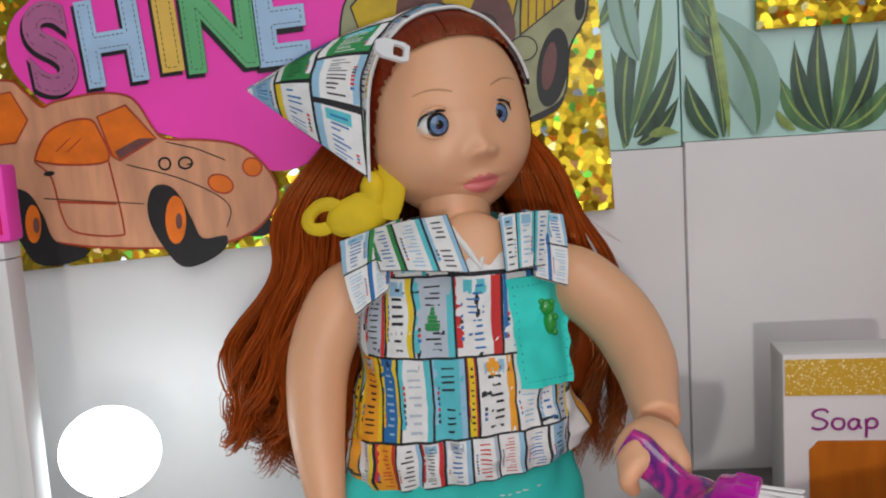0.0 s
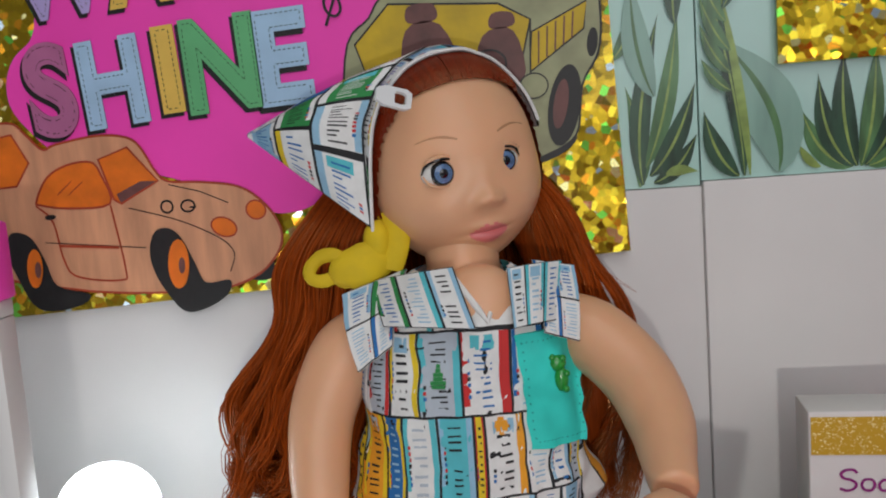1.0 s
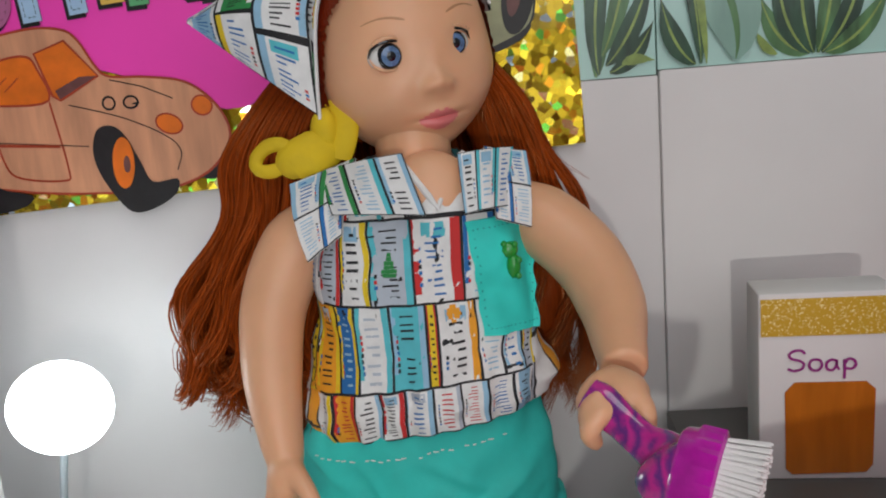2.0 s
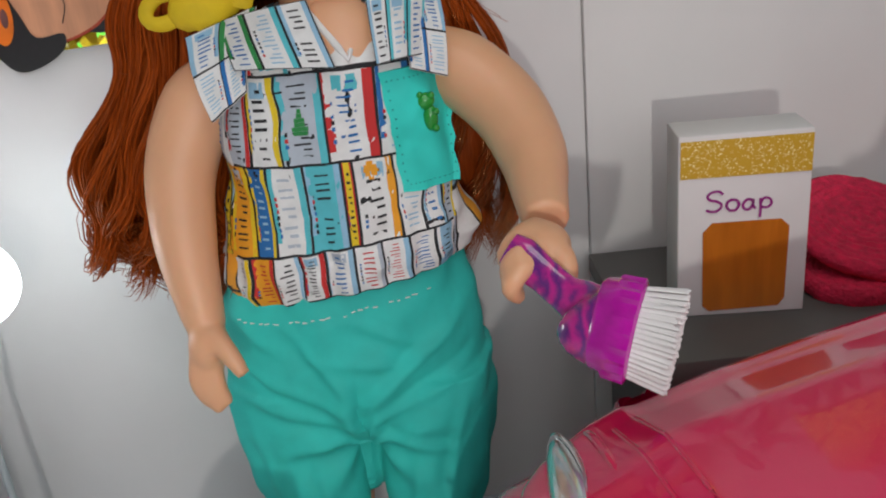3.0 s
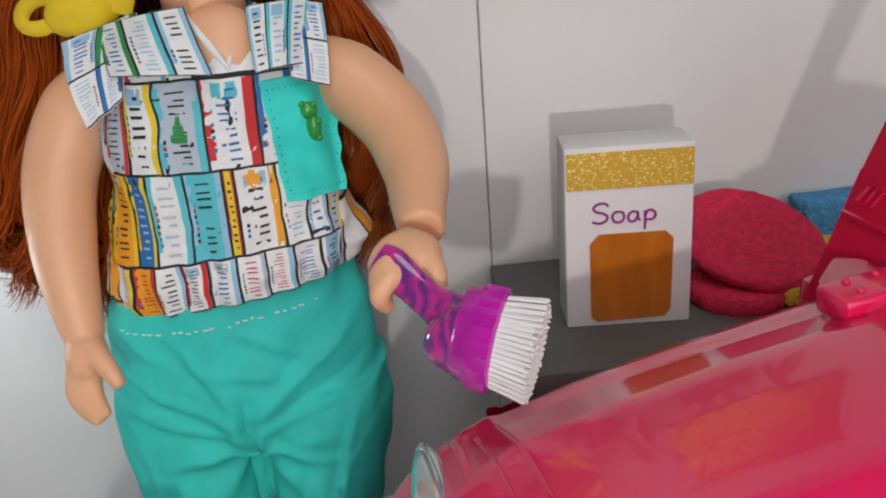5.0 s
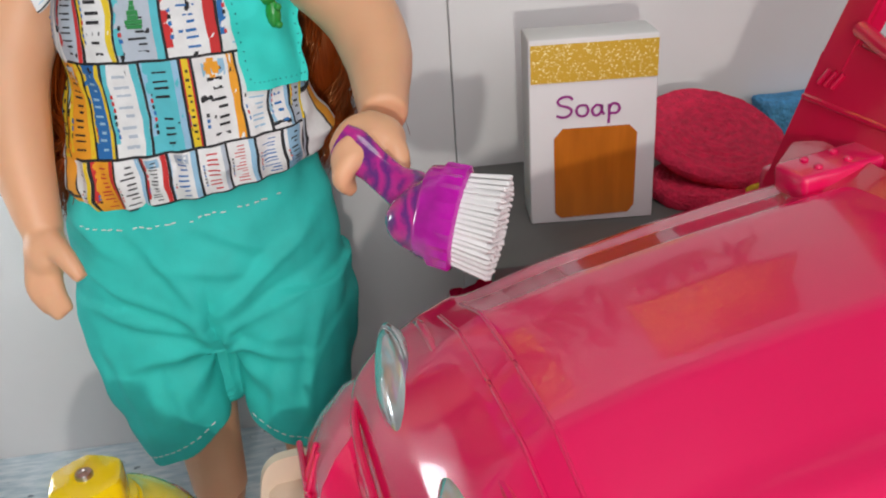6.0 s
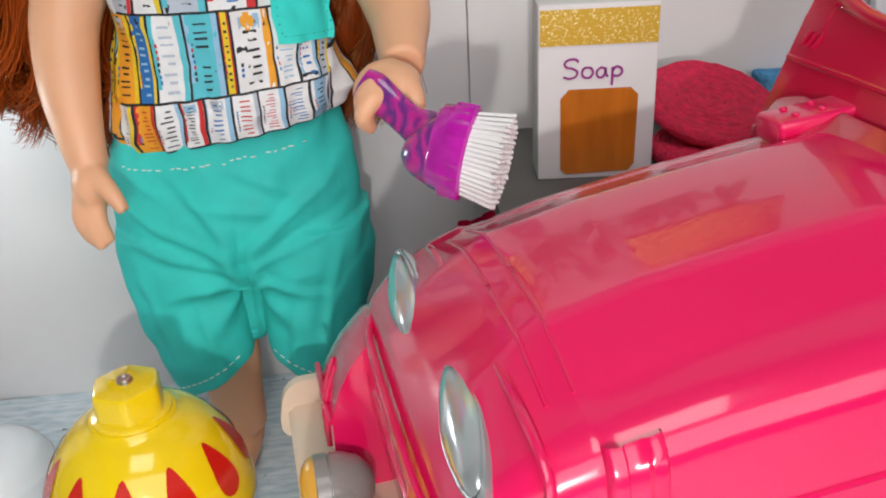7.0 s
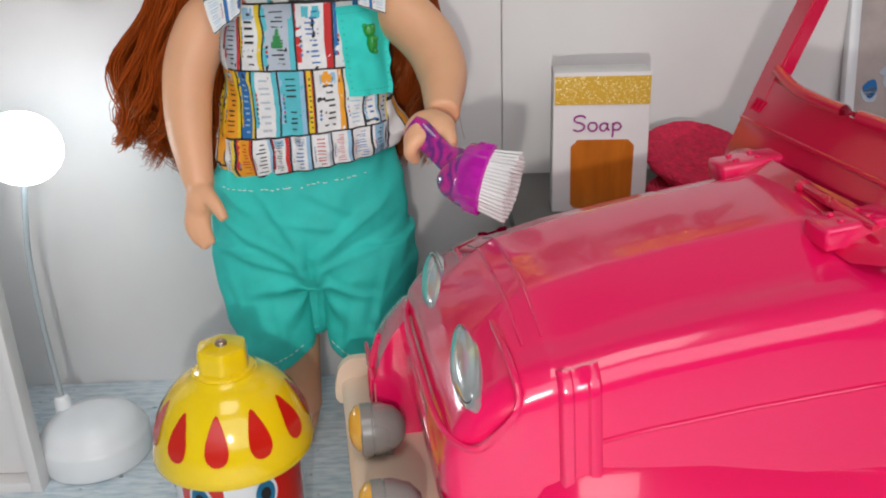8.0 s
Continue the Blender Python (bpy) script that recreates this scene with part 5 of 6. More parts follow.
# ---- toy car ----
car = thing("toy_car", (0.32, 0.25, 0.0), "hot pink glossy plastic doll-size car with cream bumper", "toy car")
CY = 0.250
rng2 = random.Random(9)


def hood_ring(x, top, half, side, crown, base, n=64):
    """The hood's cross-section at x: flat crown to a crease, slopes, soft shoulders, flanks that flare to the base."""
    pts = []
    for k in range(n + 1):
        t = -1 + 2 * k / n
        s, m = (1 if t > 0 else -1), abs(t)
        if m < 0.55:                       # crown
            q = m / 0.55
            y = half * q
            z = top - crown * (0.10 * (q / 0.5) ** 2 if q < 0.5 else 0.10 + 0.90 * (q - 0.5) / 0.5)
        elif m < 0.72:                     # shoulder
            q = (m - 0.55) / 0.17
            y, z = half + (side - half) * 0.62 * math.sin(q * math.pi / 2), top - crown - 0.016 * (1 - math.cos(q * math.pi / 2))
        else:                              # flank
            q = (m - 0.72) / 0.28
            y, z = half + (side - half) * (0.62 + 0.38 * q), (top - crown - 0.016) * (1 - q) + base * q
        pts.append(Vector((x, CY + s * y, z)))
    return pts


def crown_at(x):
    """How far the crown falls to the shoulders: little at the nose, more behind it."""
    return float(np.interp(x, (0.072, 0.114), (0.0030, 0.0150)))


HX = [0.0630, 0.0645, 0.0690, 0.0760, 0.0860, 0.0960, 0.1080, 0.1430, 0.1870, 0.2370, 0.2560]
HT = [0.1660, 0.1778, 0.1892, 0.1990, 0.2095, 0.2185, 0.2265, 0.2350, 0.2420, 0.2480, 0.2495]
HH = [0.0620, 0.0640, 0.0650, 0.0650, 0.0640, 0.0620, 0.0620, 0.0615, 0.0615, 0.0620, 0.0625]
HS = [0.0720, 0.0765, 0.0795, 0.0820, 0.0845, 0.0880, 0.0900, 0.0930, 0.0955, 0.0980, 0.0990]
xs = np.r_[np.linspace(0.063, 0.110, 40), np.linspace(0.113, 0.256, 40)]
bm = bmesh.new()
loft(bm, [hood_ring(float(x), float(np.interp(x, HX, HT)), float(np.interp(x, HX, HH)), float(np.interp(x, HX, HS)), crown_at(x), float(np.interp(x, (0.063, 0.088), (0.156, 0.112)))) for x in xs], closed=False, cap=False)
ends = hood_ring(0.0630, HT[0], HH[0], HS[0], crown_at(0.063), 0.156)
vs = [bm.verts.new(p) for p in ends]
cen = [bm.verts.new(Vector((0.0615 + 0.002 * abs((p.y - CY) / 0.083) ** 2, CY + (p.y - CY) * 0.96, 0.156 + (p.z - 0.156) * 0.9))) for p in ends]
for i in range(len(vs) - 1):
    bm.faces.new((vs[i], vs[i + 1], cen[i + 1], cen[i]))
bm.faces.new(cen)
bmesh.ops.remove_doubles(bm, verts=bm.verts, dist=1e-5)
part("hood", bm, M["pink"], car, "glossy hot pink rounded hood")
# raised rim over the nose of the hood
bm = bmesh.new()
for x, r in ((0.1000, 0.0008), (0.1080, 0.0007)):
    rg = hood_ring(x, float(np.interp(x, HX, HT)), float(np.interp(x, HX, HH)), float(np.interp(x, HX, HS)), crown_at(x), 0.112)
    tube(bm, rg[16:-16], [r] * len(rg[16:-16]), 8)
part("hood_rim", bm, M["pink"], car)
# crease lines along the flanks
for s in (-1, 1):
    bm = bmesh.new()
    pts = [hood_ring(float(x), float(np.interp(x, HX, HT)), float(np.interp(x, HX, HH)), float(np.interp(x, HX, HS)), crown_at(x), 0.112)[32 + s * 25] for x in np.linspace(0.126, 0.256, 30)]
    tube(bm, pts, [0.0011] * 30, 8)
    part("flank_crease", bm, M["pink"], car)
# straps over the flanks
for s in (-1, 1):
    for x in (0.117,):
        bm = bmesh.new()
        rows = []
        for dx, off in ((-0.0085, -0.001), (-0.0080, 0.0024), (-0.0070, 0.0032), (-0.0035, 0.0032), (-0.0026, 0.0022), (0.0026, 0.0022), (0.0035, 0.0032), (0.0070, 0.0032), (0.0080, 0.0024), (0.0085, -0.001)):
            xx = x + dx
            rg = hood_ring(xx, float(np.interp(xx, HX, HT)), float(np.interp(xx, HX, HH)), float(np.interp(xx, HX, HS)), crown_at(xx), 0.112)
            rows.append([p + Vector((0, s * off, off * 0.4)) for p in (rg[52:64] if s > 0 else rg[1:13])])
        loft(bm, rows, closed=False, cap=False)
        part("strap", bm, M["pink"], car)
# headlights: silvered bowls under lozenge lenses
FN, FU = Vector((-0.727, 0, 0.687)), Vector((0.687, 0, 0.727))


def lozenge(y, sc, off, n=40):
    """A ring of the headlight's rounded lozenge on the sloping nose."""
    c = Vector((0.0800, y, 0.1985))
    out = []
    for k in range(n):
        a = 2 * math.pi * k / n
        u, v = 0.0275 * math.copysign(abs(math.cos(a)) ** 1.25, math.cos(a)), 0.0078 * math.copysign(abs(math.sin(a)) ** 1.1, math.sin(a))
        out.append(c + sc * (Vector((0, 1, 0)) * u + FU * (v + 0.15 * u)) + FN * off)
    return out


for y in (CY - 0.041, CY + 0.043):
    bm = bmesh.new()
    loft(bm, [lozenge(y, sc, off) for sc, off in ((1.12, -0.002), (1.12, 0.0014), (1.04, 0.0024), (0.97, 0.0012), (0.85, 0.0006), (0.5, 0.0014), (0.02, 0.0018))])
    lamp = part("headlight", bm, M["silver"], car, "silver headlight with rounded lozenge lens")
    bm = bmesh.new()
    loft(bm, [lozenge(y, sc, off) for sc, off in ((0.98, 0.0018), (0.92, 0.0032), (0.7, 0.0046), (0.35, 0.0054), (0.02, 0.0056))])
    part("lens", bm, M["silver"], lamp, "silvered plastic lens")
# raised bezel round the nose panel
bm = bmesh.new()
frame_pts = []
for k in range(64):
    a = 2 * math.pi * k / 64
    u, v = 0.0845 * math.copysign(abs(math.cos(a)) ** 0.45, math.cos(a)), 0.0215 * math.copysign(abs(math.sin(a)) ** 0.5, math.sin(a))
    frame_pts.append(Vector((0.0785, CY - 0.004, 0.1965)) + Vector((0, 1, 0)) * u * 0.92 + FU * v + FN * (0.0006 - 0.010 * abs(u / 0.0845) ** 6))
loft(bm, [[p + FU * 0.0016 * math.cos(2 * math.pi * j / 8) + FN * 0.0016 * math.sin(2 * math.pi * j / 8) for j in range(8)] for p in frame_pts + frame_pts[:1]], cap=False)
part("bezel", bm, M["pink"], car, "raised pink bezel round the headlights")
# grille slats between the headlights and the fenders
bm = bmesh.new()
for k in range(7):
    y = CY - 0.036 + 0.012 * k
    tube(bm, [(0.0640, y, 0.1700), (0.0690, y, 0.145), (0.0735, y, 0.106)], [0.0008, 0.0022, 0.0018], 8, 0, 10)
block(bm, (0.0745, CY - 0.052, 0.100), (0.100, CY + 0.048, 0.156), 0.006)
part("grille", bm, M["pink"], car, "moulded pink grille with upright slats")
for s in (-1, 1):
    bm = bmesh.new()
    y0, y1 = CY + s * 0.047, CY + s * 0.108
    rows = []
    for x, zt, in_, out in ((0.0455, 0.120, 0.004, -0.010), (0.0460, 0.142, 0.002, -0.002), (0.0500, 0.156, 0.001, 0.0), (0.0560, 0.168, 0.0, 0.0), (0.0660, 0.180, 0.0, 0.001), (0.085, 0.188, 0.0, 0.002), (0.150, 0.186, 0, 0.002), (0.200, 0.18, 0, 0.002), (0.256, 0.18, 0, 0.002)):
        a, b = y0 + s * in_, y1 + s * out
        if s < 0:
            x, zt = 0.086 + (x - 0.0455) * 0.81, zt - 0.012
        n = 16
        pts = [Vector((x, a, 0.100))]
        for k in range(n + 1):
            t = k / n
            pts.append(Vector((x, a + (b - a) * t, 0.100 + (zt - 0.100) * (1 - 0.42 * t ** 3.0) * (1 if t < 0.97 else 0.9))))
        pts.append(Vector((x, b, 0.085)))
        rows.append(pts)
    loft(bm, rows, closed=False, cap=False)
    f0 = [bm.verts.new(p) for p in rows[0]]
    bm.faces.new(f0)
    bmesh.ops.remove_doubles(bm, verts=bm.verts, dist=1e-6)
    fender = part("fender", bm, M["pink"], car, "rounded pink front fender")
    bm = bmesh.new()
    ym = CY + s * 0.068
    back = 0.0405 if s < 0 else 0.0
    tube(bm, [(0.0450 + back, ym - 0.003, 0.118), (0.0455 + back, ym - 0.003, 0.140), (0.0510 + back, ym - 0.003, 0.1580)], [0.0016, 0.0016, 0.001], 8, 0, 10)
    tube(bm, [(0.0450 + back, ym + 0.003, 0.118), (0.0455 + back, ym + 0.003, 0.140), (0.0510 + back, ym + 0.003, 0.1580)], [0.0016, 0.0016, 0.001], 8, 0, 10)
    tube(bm, [(0.0455 + back, y0 + s * 0.004, 0.1400), (0.0450 + back, ym, 0.1405), (0.0455 + back, y1 - s * 0.006, 0.1360)], [0.0014, 0.0016, 0.0014], 8, 0, 14)
    part("rib", bm, M["pink"], fender)
# lower apron and body sides
bm = bmesh.new()
block(bm, (0.0775, CY - 0.100, 0.055), (0.120, CY + 0.100, 0.118), 0.006)
block(bm, (0.105, CY - 0.112, 0.040), (0.62, CY + 0.112, 0.130), 0.010)
part("chassis", bm, M["pink"], car)
bm = bmesh.new()
block(bm, (0.262, CY - 0.112, 0.10), (0.62, CY - 0.098, 0.225), 0.006)
block(bm, (0.262, CY + 0.098, 0.10), (0.62, CY + 0.112, 0.225), 0.006)
block(bm, (0.60, CY - 0.112, 0.10), (0.62, CY + 0.112, 0.225), 0.006)
part("body_side", bm, M["pink"], car)
for i, (x, s) in enumerate(((0.17, -1), (0.17, 1), (0.52, -1), (0.52, 1))):
    bm = bmesh.new()
    lathe(bm, [(0.020, -0.018), (0.046, -0.016), (0.050, -0.010), (0.050, 0.010), (0.046, 0.016), (0.020, 0.018)], (x, CY + s * 0.110, 0.050), 32, 0, Matrix.Rotation(radians(90), 3, "X"))
    w = part("wheel", bm, M["grey"], car, "grey plastic wheel")
# cream bumper with its two lamps
bumper_rows = []
bm = bmesh.new()
for y, w in ((CY - 0.128, 0.6), (CY - 0.122, 0.9), (CY - 0.112, 1.0), (CY, 1.06), (CY + 0.112, 1.0), (CY + 0.122, 0.9), (CY + 0.128, 0.6)):
    x0 = 0.0290 + 0.010 * (1 - w)
    bumper_rows.append([Vector(p) for p in ((0.082, y, 0.107), (x0 + 0.004, y, 0.107), (x0, y, 0.1035), (x0, y, 0.083), (x0 + 0.004, y, 0.079), (0.078, y, 0.079))])
loft(bm, bumper_rows)
part("bumper", bm, M["cream"], car, "cream plastic front bumper")
for s in (-1, 1):
    bm = bmesh.new()
    y = CY + s * 0.106
    prof = rounded([(y - 0.014, 0.09), (y - 0.0145, 0.109), (y - 0.009, 0.1185), (y, 0.1205), (y + 0.009, 0.1185), (y + 0.0145, 0.109), (y + 0.014, 0.09)], 4)
    loft(bm, [[Vector((0.0410 + (q[0] - y), yy, q[1])) for q in prof] for yy in (y + s * 0.008, y + s * 0.0085, y + s * 0.0125, y + s * 0.013)])
    part("overrider", bm, M["cream"], car, "rounded upright cream bumper end")
for y in (CY + 0.033, CY - 0.033):
    bm = bmesh.new()
    t = Matrix.Rotation(radians(-90), 3, "Y") @ Matrix.Rotation(radians(0), 3, "X")
    lathe(bm, [(0.001, -0.0175), (0.006, -0.0165), (0.0110, -0.0120), (0.0135, -0.0050), (0.0140, -0.0005), (0.0134, -0.0002), (0.0134, 0.0005), (0.0142, 0.0008), (0.0142, 0.0060), (0.0125, 0.0068)], (0.0420, y, 0.1220), 36, 0, t)
    block(bm, (0.0385, y - 0.004, 0.105), (0.0420, y + 0.004, 0.112), 0.0008)
    block(bm, (0.0480, y - 0.004, 0.105), (0.0520, y + 0.004, 0.114), 0.0008)
    fog = part("fog_lamp", bm, M["grey"], car, "grey dome-shaped fog lamp")
    bm = bmesh.new()
    lathe(bm, [(0.0124, 0.0060), (0.0118, 0.0085), (0.0085, 0.0112), (0.004, 0.0124), (0.0002, 0.0127)], (0.0420, y, 0.1235), 32, 0, t)
    part("lens", bm, M["amber"], fog, "amber and clear lens")
# windscreen frame: sill panel, posts and top rail
bm = bmesh.new()
LEAN_X = 0.36


def screen(y, h, off=0.0):
    return Vector((0.262 + LEAN_X * h + off, y, 0.243 + h))


def bar(bm, a, b, w, thick, r=0.002):
    """A rounded bar of the windscreen between two (y, h) points."""
    d = Vector((b[0] - a[0], b[1] - a[1]))
    nrm = Vector((-d.y, d.x)).normalized() * w / 2
    c = [(a[0] + nrm.x, a[1] + nrm.y), (b[0] + nrm.x, b[1] + nrm.y), (b[0] - nrm.x, b[1] - nrm.y), (a[0] - nrm.x, a[1] - nrm.y)]
    loft(bm, [[screen(*q, -thick / 2) for q in c], [screen(*q, thick / 2) for q in c]])


outer_y = 0.092
loft(bm, [[screen(CY - outer_y, -0.02, o), screen(CY + outer_y, -0.02, o), screen(CY + outer_y - 0.002, 0.036, o), screen(CY + outer_y - 0.018, 0.042, o), screen(CY + 0.04, 0.036, o), screen(CY - 0.04, 0.036, o), screen(CY - outer_y + 0.018, 0.042, o), screen(CY - outer_y + 0.002, 0.036, o)] for o in (0.004, -0.004)])
bar(bm, (CY + outer_y - 0.011, 0.030), (CY + outer_y - 0.020, 0.125), 0.017, 0.009)
bar(bm, (CY - outer_y + 0.011, 0.030), (CY - outer_y + 0.020, 0.125), 0.017, 0.009)
bar(bm, (CY - outer_y + 0.012, 0.125), (CY + outer_y - 0.012, 0.125), 0.016, 0.009)
bmesh.ops.bevel(bm, geom=[e for e in bm.edges if e.calc_length() > 0.006], offset=0.0014, segments=2, affect="EDGES")
wind = part("windscreen_frame", bm, M["red"], car, "dark pink upright windscreen frame")
bm = bmesh.new()
tube(bm, [screen(CY + 0.074, 0.046, -0.004), screen(CY + 0.04, 0.040, -0.005), screen(CY - 0.04, 0.040, -0.005), screen(CY - 0.074, 0.046, -0.004)], [0.0032] * 4, 10, 0, 24)
tube(bm, [screen(CY + 0.088, 0.018, -0.0045), screen(CY - 0.088, 0.018, -0.0045)], [0.0012] * 2, 6)
for k in range(3):
    tube(bm, [screen(CY + 0.083 - 0.004 * k, 0.024, -0.0045), screen(CY + 0.080 - 0.004 * k, 0.030, -0.0045)], [0.001] * 2, 6)
part("sill_rail", bm, M["red"], wind)
# hinge plates with their studs
for s in (-1, 1):
    bm = bmesh.new()
    y = CY + s * 0.0460
    t = Matrix.Rotation(radians(-6), 3, "Y")
    block(bm, (0.2290, y - 0.0090, 0.2410), (0.2760, y + 0.0090, 0.2520), 0.0022, 3, 0, t)
    hinge = part("hinge_plate", bm, M["pink"], car)
    for dx, dy in ((-0.012, -0.004), (-0.012, 0.004), (0.0, -0.004), (0.0, 0.004)):
        bm = bmesh.new()
        ball(bm, (0.250 + dx, y + dy, 0.2522 + 0.10 * dx), (0.0016, 0.0016, 0.0011), None, 0, 12, 8)
        part("stud", bm, M["pink"], hinge)
# wiper cowl at the foot of the screen
bm = bmesh.new()
rows = []
for x, z, r in ((0.238, 0.2420, 0.060), (0.246, 0.2455, 0.075), (0.256, 0.2490, 0.082), (0.264, 0.2520, 0.086)):
    rows.append([Vector((x - 0.012 * (1 - abs(k / 12 - 1) ** 2) * 0.9, CY + r * (k / 12 - 1), z - 0.006 * abs(k / 12 - 1) ** 2.5)) for k in range(25)])
loft(bm, rows, closed=False, cap=False)
part("cowl", bm, M["red"], car)
bm = bmesh.new()
tube(bm, [(0.248, CY - 0.005, 0.251), (0.246, CY - 0.03, 0.2515), (0.247, CY - 0.06, 0.2505)], [0.0022, 0.0026, 0.0018], 10, 0, 14)
ball(bm, (0.248, CY - 0.004, 0.251), (0.004, 0.004, 0.003))
part("wiper", bm, M["red"], car)

# the car stands turned a little towards the boards
car.matrix_basis = Matrix.Translation((0.0845, 0.296, 0)) @ Matrix.Rotation(radians(8.5), 4, "Z") @ Matrix.Translation((-0.08, -0.296, 0)) @ car.matrix_basis

# ---- hydrant toy ----
hyd = thing("toy_hydrant", (-0.037, 0.3215, 0.0), "yellow-domed red and white striped toy fire hydrant", "toy")
HC = (-0.037, 0.3215)
bm = bmesh.new()
NS = 16
for k in range(NS):  # striped barrel
    a0, a1 = 2 * math.pi * k / NS, 2 * math.pi * (k + 1) / NS
    vs = [[bm.verts.new((HC[0] + r * math.cos(a0 + (a1 - a0) * i / 4), HC[1] + r * math.sin(a0 + (a1 - a0) * i / 4), z)) for i in range(5)] for r, z in ((0.0400, 0.0), (0.0400, 0.012), (0.0370, 0.014), (0.0370, 0.094))]
    for p, q in zip(vs, vs[1:]):
        for i in range(4):
            bm.faces.new((p[i], p[i + 1], q[i + 1], q[i])).material_index = (k // 2) % 2
bmesh.ops.remove_doubles(bm, verts=bm.verts, dist=1e-6)
part("barrel", bm, [M["white"], M["tred"]], hyd, "red and white striped barrel")
bm = bmesh.new()
prof = [(0.0372, 0.0865), (0.0430, 0.0868), (0.0440, 0.0885), (0.0436, 0.0925), (0.0424, 0.0985), (0.0402, 0.1070), (0.0366, 0.1160), (0.0315, 0.1245), (0.0260, 0.1305), (0.0215, 0.1335), (0.0182, 0.1350), (0.0172, 0.1368), (0.001, 0.137)]
lathe(bm, [(r * 1.06, h) for r, h in prof], (HC[0], HC[1], 0), 64)
dome = part("dome", bm, M["yellow"], hyd, "glossy yellow plastic dome")
bm = bmesh.new()
hexr = []
for r, z in ((0.0172, 0.1360), (0.0168, 0.1385), (0.0152, 0.1395), (0.0150, 0.1500), (0.0142, 0.1520), (0.0128, 0.1526), (0.0005, 0.1526)):
    n = 48
    row = []
    for k in range(n):
        a = 2 * math.pi * k / n
        six = math.cos(math.pi / 6) / math.cos((a + 0.35) % (math.pi / 3) - math.pi / 6)
        m = 1.0 if z < 0.139 else 0.25 + 0.75 * six * 1.02
        row.append(Vector((HC[0] + r * m * math.cos(a), HC[1] + r * m * math.sin(a), z)))
    hexr.append(row)
loft(bm, hexr)
part("cap_nut", bm, M["yellow"], hyd, "six-sided yellow cap nut")
bm = bmesh.new()
lathe(bm, [(0.0001, 0.1540), (0.0014, 0.1540), (0.0018, 0.1546), (0.0030, 0.1546), (0.0034, 0.1536), (0.0034, 0.1522)][::-1], (HC[0], HC[1], 0), 24)
part("bolt", bm, M["steel"], hyd, "steel bolt")
for k in range(11):  # drop-shaped openings, red beneath
    a = 2 * math.pi * (k + 0.30) / 11
    bm = bmesh.new()
    top = []
    for i in range(28):
        t = 2 * math.pi * i / 28
        s = 0.5 - 0.5 * math.cos(t)                     # 0 at the point, 1 at the round end
        wide = 0.0072 * math.sin(t) * (0.35 + 0.9 * s) * (1 if s > 0.02 else 0)
        h = 0.1265 - 0.0255 * s
        r = float(np.interp(h, [0.0925, 0.0985, 0.107, 0.116, 0.1245, 0.1305], [0.0436, 0.0424, 0.0402, 0.0366, 0.0315, 0.0260])) * 1.06 + 0.0004
        top.append(Vector((HC[0] + r * math.cos(a) - wide * math.sin(a), HC[1] + r * math.sin(a) + wide * math.cos(a), h)))
    inn = [Vector((HC[0] + (p.x - HC[0]) * 0.97, HC[1] + (p.y - HC[1]) * 0.97, p.z - 0.0010)) for p in top]
    hull = [bm.verts.new(p) for p in top]
    half = 14
    for i in range(1, half):
        q = [hull[i], hull[i + 1], hull[(28 - i - 1) % 28], hull[(28 - i) % 28]]
        q = list(dict.fromkeys(q))
        if len(q) > 2:
            bm.faces.new(q)
    bm.faces.new([hull[0], hull[1], hull[27]])
    part("vent", bm, M["tred"], dome, "red drop-shaped vent")
for a in (-1.95, -0.95, -2.95):
    bm = bmesh.new()
    for rx, rz, h, m in ((0.0075, 0.0105, 0.0003, 0), (0.0058, 0.0088, 0.0006, 1), (0.003, 0.0045, 0.0009, 2)):
        c = [Vector((rx * math.cos(t), rz * math.sin(t))) for t in [2 * math.pi * i / 24 for i in range(24)]]
        ring = []
        for q in c:
            b2 = a + q.x / 0.037
            ring.append(bm.verts.new((HC[0] + (0.0372 + h) * math.cos(b2), HC[1] + (0.0372 + h) * math.sin(b2), 0.073 + q.y)))
        bm.faces.new(ring).material_index = m
    part("printed_oval", bm, [M["white"], M["toyblue"], M["black"]], hyd, "blue printed oval", smooth=False)

# ---- desk lamp ----
lamp = thing("desk_lamp", (-0.175, 0.441, 0.0), "white round desk lamp with gooseneck, switched on", "lamp")
bm = bmesh.new()
lathe(bm, [(0.030, 0.0), (0.0385, 0.001), (0.0395, 0.004), (0.0395, 0.019), (0.0385, 0.0215), (0.0370, 0.0225), (0.0350, 0.0275), (0.0290, 0.0325), (0.0180, 0.0355), (0.0005, 0.0362)], (-0.175, 0.441, 0), 56)
part("base", bm, M["white"], lamp, "white plastic drum base")
bm = bmesh.new()
lathe(bm, [(0.006, 0.024), (0.006, 0.040), (0.0045, 0.0425), (0.001, 0.043)], (-0.2010, 0.456, 0), 20)
part("socket", bm, M["white"], lamp)
bm = bmesh.new()
tube(bm, [(-0.2010, 0.456, 0.040), (-0.2045, 0.460, 0.10), (-0.2050, 0.463, 0.15), (-0.2000, 0.464, 0.19), (-0.1945, 0.462, 0.212)], [0.0021] * 5, 12, 0, 40)
part("gooseneck", bm, M["neck"], lamp, "thin grey gooseneck")
bm = bmesh.new()
nrm = Vector((0.30, -0.92, -0.02)).normalized()
zx = Vector((0, 0, 1)).cross(nrm).normalized()
ht = Matrix((zx, nrm.cross(zx), nrm)).transposed()
lathe(bm, [(0.0005, -0.014), (0.005, -0.0135), (0.0075, -0.011), (0.0080, -0.008), (0.0070, -0.006)], (-0.1885, 0.4550, 0.2355), 48, 0, ht)
